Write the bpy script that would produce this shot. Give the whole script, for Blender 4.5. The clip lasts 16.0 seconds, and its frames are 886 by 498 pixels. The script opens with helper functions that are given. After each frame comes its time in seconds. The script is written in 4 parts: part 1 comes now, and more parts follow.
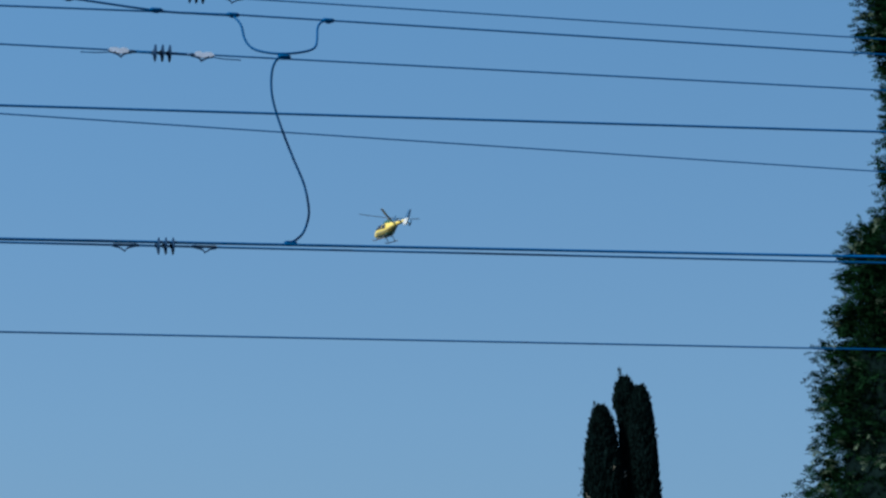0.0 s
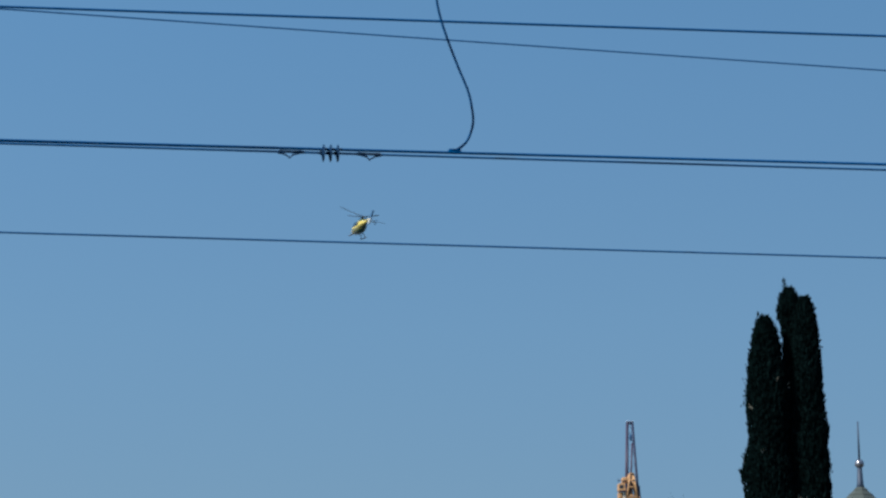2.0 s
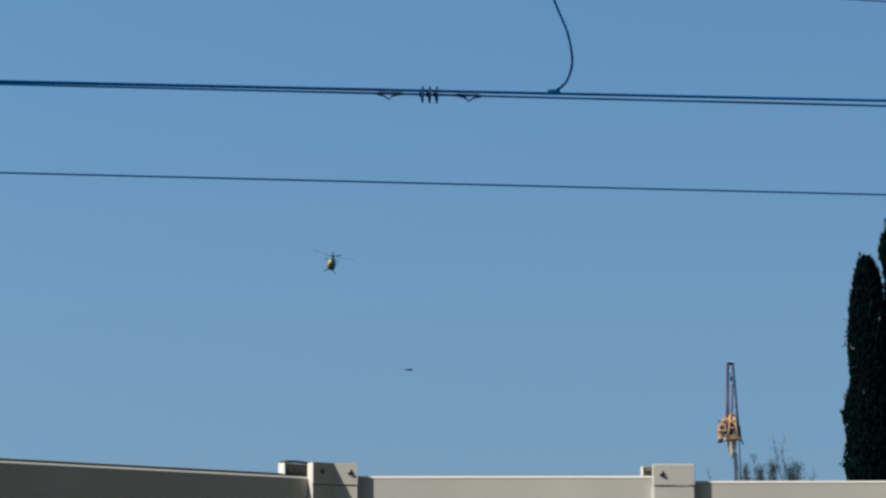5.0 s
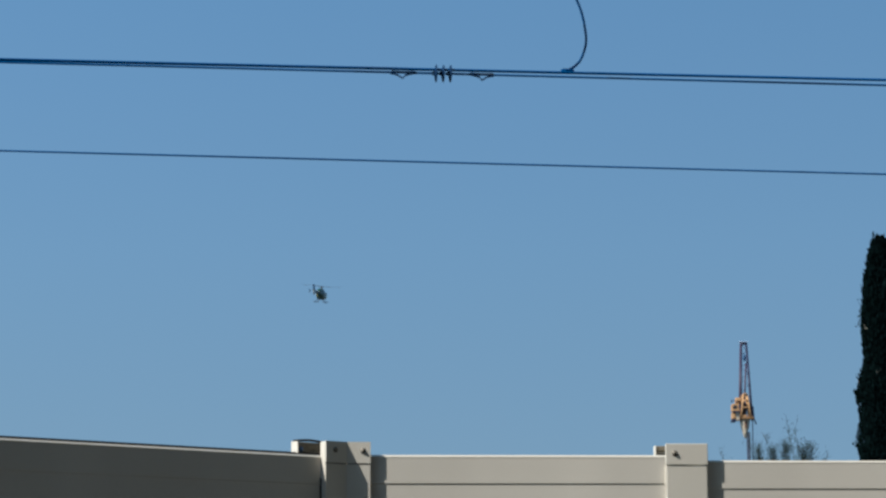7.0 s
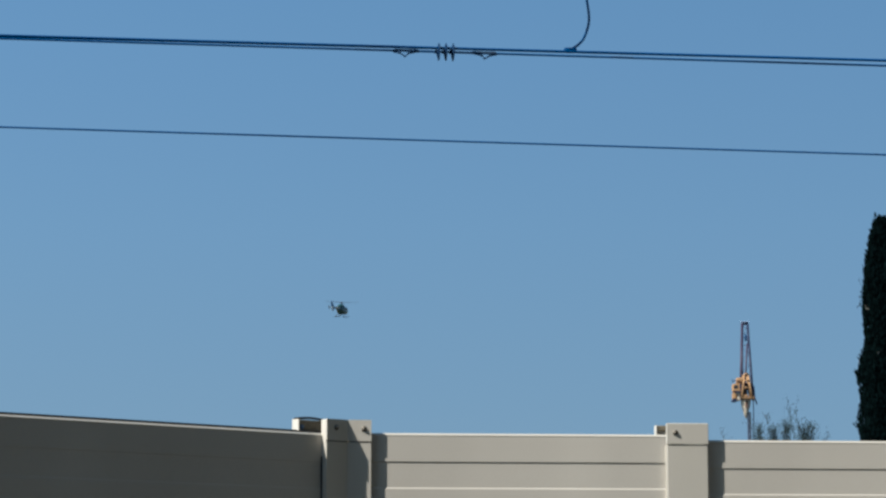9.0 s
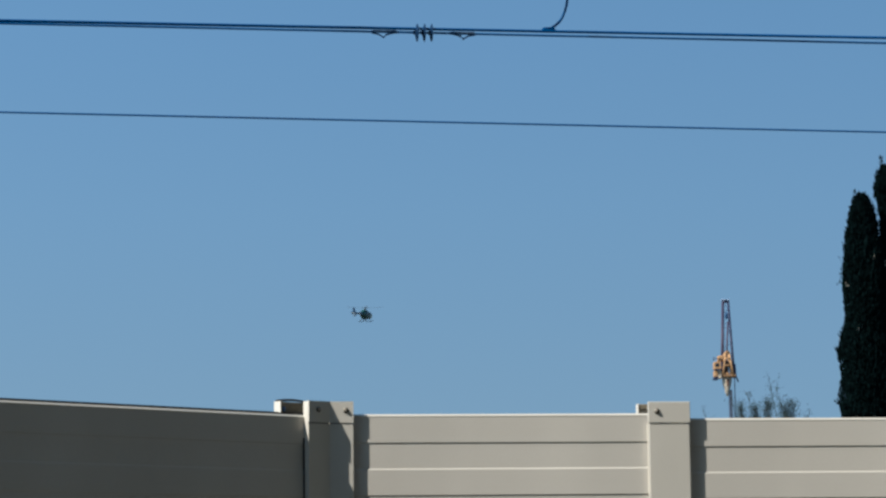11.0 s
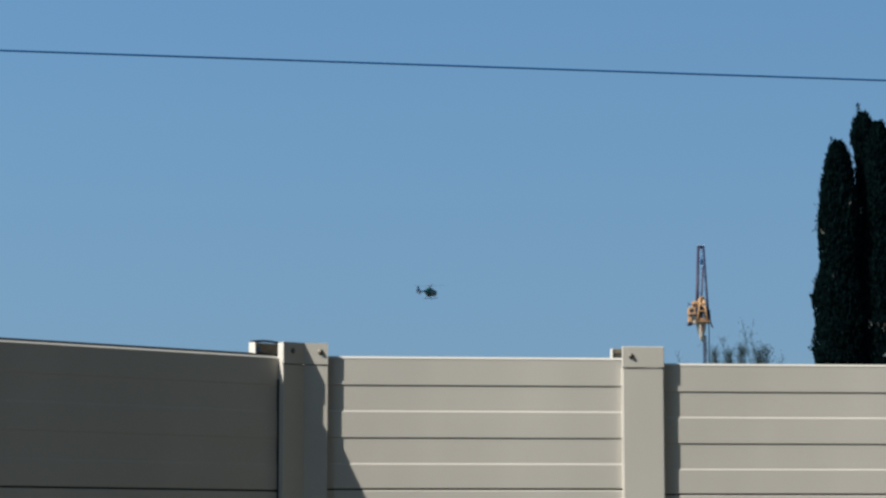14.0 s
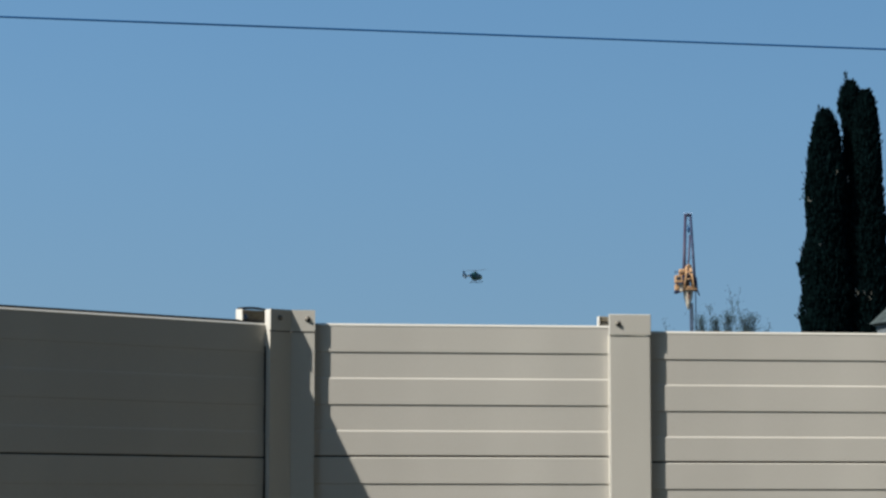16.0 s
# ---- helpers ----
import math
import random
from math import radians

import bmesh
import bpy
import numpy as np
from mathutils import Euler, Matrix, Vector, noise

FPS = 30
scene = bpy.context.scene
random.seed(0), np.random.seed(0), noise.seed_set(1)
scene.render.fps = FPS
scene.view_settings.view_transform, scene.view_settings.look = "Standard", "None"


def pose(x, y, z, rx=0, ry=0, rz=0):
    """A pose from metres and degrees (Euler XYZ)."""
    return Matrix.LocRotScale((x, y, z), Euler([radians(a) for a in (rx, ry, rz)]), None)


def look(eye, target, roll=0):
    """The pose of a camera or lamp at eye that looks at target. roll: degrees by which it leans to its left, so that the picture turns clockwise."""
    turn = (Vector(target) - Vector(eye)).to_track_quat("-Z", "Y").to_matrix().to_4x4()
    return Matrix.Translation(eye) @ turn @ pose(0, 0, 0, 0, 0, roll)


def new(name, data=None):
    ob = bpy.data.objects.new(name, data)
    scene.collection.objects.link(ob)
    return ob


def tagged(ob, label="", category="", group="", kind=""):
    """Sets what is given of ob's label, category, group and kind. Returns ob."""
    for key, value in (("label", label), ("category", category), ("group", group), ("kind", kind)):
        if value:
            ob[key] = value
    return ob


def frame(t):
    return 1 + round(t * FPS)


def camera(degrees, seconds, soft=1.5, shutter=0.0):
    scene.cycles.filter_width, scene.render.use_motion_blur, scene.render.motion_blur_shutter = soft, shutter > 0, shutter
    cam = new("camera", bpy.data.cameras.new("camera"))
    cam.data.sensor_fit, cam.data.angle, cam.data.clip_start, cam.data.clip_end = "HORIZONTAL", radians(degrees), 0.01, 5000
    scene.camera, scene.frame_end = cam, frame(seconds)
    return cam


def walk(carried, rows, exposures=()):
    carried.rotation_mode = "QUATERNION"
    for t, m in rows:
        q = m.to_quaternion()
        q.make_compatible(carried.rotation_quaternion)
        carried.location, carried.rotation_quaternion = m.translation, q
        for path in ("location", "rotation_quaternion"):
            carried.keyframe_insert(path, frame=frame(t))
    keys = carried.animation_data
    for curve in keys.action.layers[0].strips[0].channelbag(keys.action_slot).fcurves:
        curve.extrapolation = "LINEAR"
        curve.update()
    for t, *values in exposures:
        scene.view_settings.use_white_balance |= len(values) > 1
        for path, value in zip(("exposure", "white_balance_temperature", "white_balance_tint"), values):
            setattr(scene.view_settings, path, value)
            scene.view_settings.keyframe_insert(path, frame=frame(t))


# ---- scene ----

EYE = (0.0, 0.0, 1.6)
# seconds, heading to the right of +y, tilt upwards, roll (degrees): a hand-held telephoto shot from one spot
TURNS = [
    (0.0, 6.483, 12.677, -1.92), (0.5, 5.217, 12.201, -1.373), (1.0, 3.678, 11.642, -0.927),
    (1.5, 3.155, 11.15, -1.093), (2.0, 2.628, 10.675, -0.697), (2.5, 1.999, 10.195, -0.357),
    (3.0, 1.413, 9.992, -0.297), (3.5, 0.905, 9.939, -0.002), (4.0, 0.652, 9.79, -0.599),
    (4.2, 0.6, 9.72, -0.6), (6.3, -0.087, 8.907, -0.449), (6.5, 0.026, 8.898, -0.529),
    (7.0, 0.0, 8.884, -0.341), (7.5, -0.054, 8.856, 0.062), (8.0, -0.106, 8.807, 0.19),
    (8.5, -0.024, 8.725, -0.1), (9.0, -0.042, 8.395, -0.061), (9.5, 0.073, 8.12, -0.18),
    (9.7, 0.12, 8.023, -0.4), (11.8, 0.486, 7.887, -0.6), (12.0, 0.526, 7.856, -0.42),
    (12.5, 0.56, 7.893, -0.307), (13.0, 0.777, 7.714, -0.707), (13.5, 0.85, 7.224, -0.603),
    (14.0, 0.951, 6.647, -0.106), (14.5, 0.983, 6.158, -0.091), (15.0, 1.054, 5.951, 0.021),
    (15.5, 1.053, 5.921, 0.186), (16.0, 1.244, 5.902, 0.0)]


def aim(yaw, tilt, roll):
    a, b = radians(yaw), radians(tilt)
    way = Vector((math.sin(a) * math.cos(b), math.cos(a) * math.cos(b), math.sin(b)))
    return look(EYE, Vector(EYE) + way * 50, roll)


cam = camera(20.0, 16.0, soft=2.6)
walk(cam, [(t, aim(a, b, c)) for t, a, b, c in TURNS], exposures=[(0.0, 0.61), (0.5, 0.47), (1.0, 0.45), (8.0, 0.46), (12.0, 0.5), (16.0, 0.5)])

# ---- light ----
SUN_ELEVATION, SUN_AZIMUTH = 42.3, 244.0
world = bpy.data.worlds.new("sky")
scene.world = world
world.use_nodes = True
wn = world.node_tree
sky = wn.nodes.new("ShaderNodeTexSky")
sky.sky_type, sky.sun_disc = "NISHITA", False
sky.sun_elevation, sky.sun_rotation = radians(SUN_ELEVATION), radians(SUN_AZIMUTH)
sky.altitude, sky.air_density, sky.dust_density, sky.ozone_density = 100, 1.0, 0.6, 2.0
coords = wn.nodes.new("ShaderNodeTexCoord")
lift = wn.nodes.new("ShaderNodeMapping")
lift.inputs["Location"].default_value = (0, 0, 0.40)      # a clear, dry sky: blue well down to the horizon
wn.links.new(coords.outputs["Generated"], lift.inputs[0])
wn.links.new(lift.outputs[0], sky.inputs[0])
tint = wn.nodes.new("ShaderNodeMix")
tint.data_type, tint.blend_type = "RGBA", "MULTIPLY"
tint.inputs["Factor"].default_value = 1.0
# a little haze towards the horizon, deeper blue higher up
height = wn.nodes.new("ShaderNodeSeparateXYZ")
wn.links.new(coords.outputs["Generated"], height.inputs[0])
haze = wn.nodes.new("ShaderNodeMapRange")
haze.inputs["From Min"].default_value, haze.inputs["From Max"].default_value = 0.06, 0.32
wn.links.new(height.outputs[2], haze.inputs["Value"])
tone = wn.nodes.new("ShaderNodeValToRGB")
stops = tone.color_ramp.elements
stops[0].position, stops[0].color = 0.0, (0.925, 0.99, 0.81, 1)
stops[1].position, stops[1].color = 1.0, (0.72, 1.06, 1.06, 1)
for place, shade in ((0.36, (0.885, 1.07, 0.955, 1)), (0.62, (0.82, 1.07, 1.01, 1))):
    stops.new(place).color = shade
wn.links.new(haze.outputs[0], tone.inputs[0])
wn.links.new(tone.outputs[0], tint.inputs[7])
wn.links.new(sky.outputs[0], tint.inputs[6])
wn.links.new(tint.outputs[2], wn.nodes["Background"].inputs[0])
wn.nodes["Background"].inputs[1].default_value = 0.140

sun = new("sun", bpy.data.lights.new("sun", "SUN"))
sun.data.energy, sun.data.angle, sun.data.color = 5.0, radians(0.53), (1.0, 0.95, 0.87)
e, a = radians(SUN_ELEVATION), radians(SUN_AZIMUTH)
SUN_WAY = Vector((math.sin(a) * math.cos(e), math.cos(a) * math.cos(e), math.sin(e)))
sun.matrix_world = look(SUN_WAY * 100, (0, 0, 0))


# ---- materials ----
def material(name, base, rough=0.6, metal=0.0, grain=0.0, scale=20.0, stain=0.0, stain_scale=2.0, bump=0.0, spread=0.0, spec=0.5, stretch=(1, 1, 1)):
    """A painted or natural surface: fine grain, broad stains, relief, and a spread from piece to piece."""
    m = bpy.data.materials.new(name)
    m.use_nodes = True
    t = m.node_tree
    b = t.nodes["Principled BSDF"]
    b.inputs["Roughness"].default_value, b.inputs["Metallic"].default_value = rough, metal
    b.inputs["Specular IOR Level"].default_value = spec
    co = t.nodes.new("ShaderNodeTexCoord")
    mp = t.nodes.new("ShaderNodeMapping")
    mp.inputs["Scale"].default_value = stretch
    t.links.new(co.outputs["Object"], mp.inputs[0])

    def noise_at(sc, detail):
        n = t.nodes.new("ShaderNodeTexNoise")
        n.inputs["Scale"].default_value, n.inputs["Detail"].default_value = sc, detail
        t.links.new(mp.outputs[0], n.inputs["Vector"])
        return n.outputs["Fac"]

    fine, broad = noise_at(scale, 4), noise_at(stain_scale, 3)

    def scaled(sock, amount):
        r = t.nodes.new("ShaderNodeMapRange")
        r.inputs["From Min"].default_value, r.inputs["From Max"].default_value = 0.25, 0.75
        r.inputs["To Min"].default_value, r.inputs["To Max"].default_value = 1 - amount, 1 + amount
        t.links.new(sock, r.inputs["Value"])
        return r.outputs[0]

    def times(p, q):
        n = t.nodes.new("ShaderNodeMath")
        n.operation = "MULTIPLY"
        t.links.new(p, n.inputs[0])
        t.links.new(q, n.inputs[1])
        return n.outputs[0]

    value = times(scaled(fine, grain), scaled(broad, stain))
    if spread:
        geo = t.nodes.new("ShaderNodeNewGeometry")
        r = t.nodes.new("ShaderNodeMapRange")
        r.inputs["To Min"].default_value, r.inputs["To Max"].default_value = 1 - spread, 1 + spread
        t.links.new(geo.outputs["Random Per Island"], r.inputs["Value"])
        value = times(value, r.outputs[0])
    mix = t.nodes.new("ShaderNodeVectorMath")
    mix.operation = "SCALE"
    mix.inputs[0].default_value = base
    t.links.new(value, mix.inputs["Scale"])
    t.links.new(mix.outputs[0], b.inputs["Base Color"])
    if bump:
        n = t.nodes.new("ShaderNodeBump")
        n.inputs["Strength"].default_value, n.inputs["Distance"].default_value = 0.5, bump
        t.links.new(fine, n.inputs["Height"])
        t.links.new(n.outputs[0], b.inputs["Normal"])
    rr = t.nodes.new("ShaderNodeMapRange")
    rr.inputs["To Min"].default_value, rr.inputs["To Max"].default_value = max(rough - 0.08, 0.02), min(rough + 0.08, 1)
    t.links.new(broad, rr.inputs["Value"])
    t.links.new(rr.outputs[0], b.inputs["Roughness"])
    return m


FENCE = material("beige_painted_steel", (0.552, 0.527, 0.476), 0.45, 0, 0.03, 180, 0.08, 1.3, 0.0004, spec=0.2, stretch=(1, 1, 0.35))
FENCE_POST = material("beige_post_paint", (0.57, 0.545, 0.487), 0.45, 0, 0.02, 160, 0.05, 2.0, 0.0004, stretch=(1, 1, 0.3))
# brown that paints the shade inside the open post tops
RECESS_SHADE = material("brown_recess_shade", (0.19, 0.165, 0.12), 0.75, 0, 0.2, 60, 0.2, 4, 0.0004, spec=0.2)
BOLT = material("dull_bolt_steel", (0.16, 0.145, 0.12), 0.55, 0.3, 0.2, 90, 0.1)
CONCRETE = material("plinth_concrete", (0.36, 0.35, 0.33), 0.9, 0, 0.12, 60, 0.12, 3, 0.002)
# for the unseen walls that keep sky light off the fence
DARK_WALL = material("sky_blocking_wall", (0.032, 0.038, 0.035), 0.9, 0, 0.1, 8, 0.15, 0.6, 0.003)
GROUND = material("dry_ground", (0.050, 0.051, 0.045), 0.95, 0, 0.25, 6, 0.25, 0.3, 0.02)
# blue haze cast is put into the base colour of cables, wires and clamps
CABLE = material("haze_blue_cable", (0.0005, 0.052, 0.160), 0.95, 0.0, 0.15, 40, 0.1, spec=0.0)
CONDUCTOR = material("haze_blue_conductor", (0.0005, 0.060, 0.185), 0.95, 0.0, 0.15, 40, 0.1, spec=0.0)
GALVANISED = material("haze_blue_galvanised_steel", (0.018, 0.062, 0.14), 0.6, 0.1, 0.1, 60, 0.1, spec=0.15)
SHINY = material("bright_zinc", (0.60, 0.72, 0.92), 0.3, 0.35, 0.25, 60, 0.1)
ZINC = material("dull_zinc", (0.10, 0.16, 0.25), 0.5, 0.5, 0.1, 60, 0.1, spec=0.2)
# black for rubber trims and for shade painted into slots
RUBBER_AND_SHADE = material("black_rubber_and_gap_shade", (0.010, 0.010, 0.010), 0.8, 0, 0.1, 40, 0.1)
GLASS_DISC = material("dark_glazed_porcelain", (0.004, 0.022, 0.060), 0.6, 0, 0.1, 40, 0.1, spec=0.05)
# also the near-black that paints the shade inside the thuja
CYPRESS = material("cypress_needles_and_crown_shade", (0.0022, 0.0058, 0.0060), 1.0, 0, 0.3, 12, 0.25, 1.0, spread=0.5, spec=0.0)
PALE_CYPRESS = material("pale_cypress_sprigs", (0.19, 0.18, 0.15), 0.9, 0, 0.2, 12, 0.2, 1.0, spread=0.4, spec=0.1)
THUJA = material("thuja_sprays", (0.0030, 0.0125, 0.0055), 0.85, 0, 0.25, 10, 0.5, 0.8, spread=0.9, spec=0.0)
# pale lit copy of the thuja sprays, for painted highlights
LIT_THUJA = material("lit_thuja_sprays", (0.060, 0.095, 0.066), 0.8, 0, 0.25, 10, 0.3, 0.8, spread=0.7, spec=0.1)
BARK = material("bark", (0.09, 0.07, 0.055), 0.9, 0, 0.3, 30, 0.2, 3, 0.01)
BUSH = material("grey_green_leaves", (0.016, 0.040, 0.042), 0.85, 0, 0.3, 20, 0.2, 2, spread=0.5)
TWIG = material("grey_twigs", (0.032, 0.045, 0.048), 0.9, 0, 0.2, 20, 0.2, 2)
ORANGE = material("orange_crane_paint", (0.36, 0.20, 0.09), 0.65, 0, 0.35, 2.5, 0.3, 0.8, spread=0.1)
RUST = material("dark_brown_steel", (0.13, 0.070, 0.045), 0.7, 0, 0.3, 2.5, 0.2)
CREAM = material("cream_crane_paint", (0.48, 0.41, 0.32), 0.6, 0, 0.1, 3, 0.1)
DARK_STEEL = material("dark_blue_steel", (0.020, 0.028, 0.066), 0.6, 0.2, 0.15, 3, 0.1)
RED_STEEL = material("dull_red_steel", (0.040, 0.026, 0.052), 0.6, 0.1, 0.15, 3, 0.1)
MAST_GREY = material("grey_mast_steel", (0.024, 0.043, 0.078), 0.6, 0.2, 0.1, 3, 0.1)
SLATE = material("green_grey_slate", (0.040, 0.053, 0.050), 0.85, 0, 0.2, 25, 0.2, 3, 0.004, spread=0.25)
# the turret wall's shade is put into this dark base colour
RENDER_WALL = material("shade_grey_rendered_wall", (0.075, 0.088, 0.095), 0.9, 0, 0.08, 30, 0.1, 1.5, 0.003)
WINDOW_DARK = material("dark_window_glass", (0.02, 0.025, 0.03), 0.08, 0, 0.05, 4, 0.05)
FINIAL = material("grey_metal_ball", (0.30, 0.29, 0.32), 0.3, 0.85, 0.1, 30, 0.1)
YELLOW = material("yellow_aircraft_paint", (0.50, 0.40, 0.085), 0.45, 0, 0.04, 5, 0.05, 0.8)
PALE = material("white_aircraft_paint", (0.36, 0.40, 0.42), 0.4, 0, 0.04, 5, 0.05, 0.8)
OLIVE = material("olive_aircraft_paint", (0.14, 0.13, 0.045), 0.4, 0, 0.04, 5, 0.05, 0.8)
GREEN = material("dark_green_paint_and_shade", (0.007, 0.060, 0.045), 0.3, 0, 0.04, 5, 0.05, 0.8)
BLUE = material("blue_paint_and_shade", (0.02, 0.07, 0.15), 0.4, 0, 0.04, 5, 0.05, 0.8)
COCKPIT = material("tinted_cockpit_glass", (0.012, 0.016, 0.02), 0.08, 0, 0.05, 4, 0.05)
ROTOR_GREY = material("dark_rotor_composite", (0.04, 0.045, 0.05), 0.5, 0, 0.1, 4, 0.1)
FEATHER = material("dark_feathers", (0.016, 0.032, 0.060), 0.9, 0, 0.2, 60, 0.2, 10)


# ---- mesh building ----
class Form:
    """Vertices and faces of one mesh, grown from simple shaped pieces."""

    def __init__(self):
        self.v, self.f, self.smooth = [], [], []

    def add(self, verts, faces, smooth=False):
        n = len(self.v)
        self.v += [tuple(p) for p in verts]
        self.f += [tuple(i + n for i in f) for f in faces]
        self.smooth += [smooth] * len(faces)
        return self

    def box(self, lo, hi, bevel=0.0, m=None):
        """A box with chamfered upright and level edges."""
        (x0, y0, z0), (x1, y1, z1), b = lo, hi, bevel
        if b <= 0:
            vs = [(x, y, z) for z in (z0, z1) for x, y in ((x0, y0), (x1, y0), (x1, y1), (x0, y1))]
            fs = [(3, 2, 1, 0), (4, 5, 6, 7)] + [(i, (i + 1) % 4, (i + 1) % 4 + 4, i + 4) for i in range(4)]
        else:
            def ring(z, k):
                return [(x0 + b, y0 + k, z), (x1 - b, y0 + k, z), (x1 - k, y0 + b, z), (x1 - k, y1 - b, z),
                        (x1 - b, y1 - k, z), (x0 + b, y1 - k, z), (x0 + k, y1 - b, z), (x0 + k, y0 + b, z)]
            vs = ring(z0, b * 0.8) + ring(z0 + b, 0) + ring(z1 - b, 0) + ring(z1, b * 0.8)
            fs = [tuple(range(7, -1, -1)), tuple(range(24, 32))]
            fs += [(r * 8 + i, r * 8 + (i + 1) % 8, r * 8 + 8 + (i + 1) % 8, r * 8 + 8 + i) for r in range(3) for i in range(8)]
        if m is not None:
            vs = [m @ Vector(p) for p in vs]
        return self.add(vs, fs)

    def tube(self, points, radii, sides=8, caps=True, smooth=True):
        pts = [Vector(p) for p in points]
        if isinstance(radii, (int, float)):
            radii = [radii] * len(pts)
        vs, fs = [], []
        ref = None
        for i, p in enumerate(pts):
            d = (pts[min(i + 1, len(pts) - 1)] - pts[max(i - 1, 0)]).normalized()
            if ref is None:
                ref = d.orthogonal().normalized()
            ref = (ref - d * ref.dot(d)).normalized()
            side = d.cross(ref)
            vs += [p + (ref * math.cos(2 * math.pi * k / sides) + side * math.sin(2 * math.pi * k / sides)) * radii[i] for k in range(sides)]
        for i in range(len(pts) - 1):
            fs += [(i * sides + k, i * sides + (k + 1) % sides, (i + 1) * sides + (k + 1) % sides, (i + 1) * sides + k) for k in range(sides)]
        if caps:
            fs += [tuple(range(sides - 1, -1, -1)), tuple(range((len(pts) - 1) * sides, len(pts) * sides))]
        return self.add(vs, fs, smooth)

    def loft(self, rings, smooth=True, caps=True):
        n = len(rings[0])
        vs = [p for r in rings for p in r]
        fs = [(i * n + k, i * n + (k + 1) % n, (i + 1) * n + (k + 1) % n, (i + 1) * n + k) for i in range(len(rings) - 1) for k in range(n)]
        if caps:
            fs += [tuple(range(n - 1, -1, -1)), tuple(range((len(rings) - 1) * n, len(rings) * n))]
        return self.add(vs, fs, smooth)

    def lathe(self, profile, sides=16, at=(0, 0, 0), turn=None):
        """Radius and height pairs turned round an upright axis, then turned and moved."""
        rings = [[(r * math.cos(2 * math.pi * k / sides), r * math.sin(2 * math.pi * k / sides), h) for k in range(sides)] for r, h in profile]
        if turn is not None:
            rings = [[turn @ Vector(p) for p in r] for r in rings]
        return self.loft([[tuple(Vector(p) + Vector(at)) for p in r] for r in rings])

    def plate(self, outline, y0, y1):
        """A flat outline in x and z, given a thickness from y0 to y1."""
        n = len(outline)
        vs = [(x, y0, z) for x, z in outline] + [(x, y1, z) for x, z in outline]
        return self.add(vs, [tuple(range(n)), tuple(range(2 * n - 1, n - 1, -1))] + [(i, i + n, (i + 1) % n + n, (i + 1) % n) for i in range(n)])


def mesh_of(name, form, mat):
    me = bpy.data.meshes.new(name)
    me.from_pydata(form.v, [], form.f)
    me.polygons.foreach_set("use_smooth", form.smooth)
    me.materials.append(mat)
    bm = bmesh.new()
    bm.from_mesh(me)
    bmesh.ops.recalc_face_normals(bm, faces=bm.faces)
    bm.to_mesh(me)
    bm.free()
    return me


def part(name, form, mat, parent=None, label=""):
    ob = new(name, form if isinstance(form, bpy.types.Mesh) else mesh_of(name, form, mat))
    if parent is not None:
        ob.parent = parent
    return tagged(ob, label)


def thing(name, m, label, category, group="", kind=""):
    ob = new(name)
    ob.matrix_basis = m
    return tagged(ob, label, category, group, kind)


def single(name, form, mat, m, label, category, group="", kind=""):
    ob = new(name, mesh_of(name, form, mat))
    ob.matrix_basis = m
    return tagged(ob, label, category, group, kind)


# ---- ground ----
def build_ground():
    g = Form()
    n, r = 24, 2400.0
    steps = [-r * (1 - k / 12) ** 2.2 if k <= 12 else r * ((k - 12) / 12) ** 2.2 for k in range(n + 1)]
    vs = [(x, y, 0.0) for y in steps for x in steps]
    fs = [(j * (n + 1) + i, j * (n + 1) + i + 1, (j + 1) * (n + 1) + i + 1, (j + 1) * (n + 1) + i) for j in range(n) for i in range(n)]
    g.add(vs, fs)
    single("ground", g, GROUND, pose(0, 0, 0), "dry brown ground with sparse worn turf", "ground", kind="structure")


build_ground()

# ---- fence ----
CORNER = Vector((-0.4325, 14.6928, 0.0))     # front right edge of the corner post
BACK_TURN, LEFT_TURN = 5.6, 220.8            # directions of the two runs, degrees from +x
BAND, TOP, JOINT = 0.154, 2.670, 0.010
BAY_FRONT = 0.032                            # how far the post plates stand proud of the panels


def cassette_form(length, height, deep=0.0045, thickness=0.09):
    """One steel cassette: proud and recessed bands by turns, with sloping ledges between."""
    ledge = 0.009
    prof = [(thickness, height), (0.004, height), (0.0, height - 0.004)]
    z, proud, left = height, True, height
    while left > BAND * 1.4:
        z -= BAND
        left -= BAND
        if proud:
            prof += [(0.0, z + 0.002), (deep, z - ledge * 0.3)]
        else:
            prof += [(deep, z + ledge * 0.5), (0.0, z - ledge * 0.5)]
        proud = not proud
    prof += [(0.0, 0.004), (0.004, 0.0), (thickness, 0.0)]
    prof = prof[::-1]
    cuts = [0.0, length]
    rings = [[(x, y, zz) for y, zz in prof] for x in cuts]
    f = Form().loft(rings, smooth=False)
    return f


def bay(m, length, top, label, deep=0.0045):
    """A fence bay: three cassettes on a plinth board, with a thin top channel."""
    b = thing("fence_bay", m, label, "fence panel", "fence bays")
    h = BAND * 5 - JOINT
    z = top
    for k in range(3):
        z -= BAND * 5
        c = part("cassette", cassette_form(length, h, deep), FENCE, b)
        c.location = (0, 0, z + JOINT)
    part("plinth_board", Form().box((0, 0.01, 0.0), (length, 0.08, z - 0.004), 0.006), CONCRETE, b, "grey concrete plinth board")
    part("joint_strip", Form().box((0.0, 0.03, z + 0.01), (length, 0.06, top - 0.01)), RUBBER_AND_SHADE, b, "dark sealing strip behind the joints")
    part("top_channel", Form().box((0, -0.0012, top - 0.012), (length, 0.094, top + 0.014), 0.0110), FENCE_POST, b, "thin folded top channel")
    return b


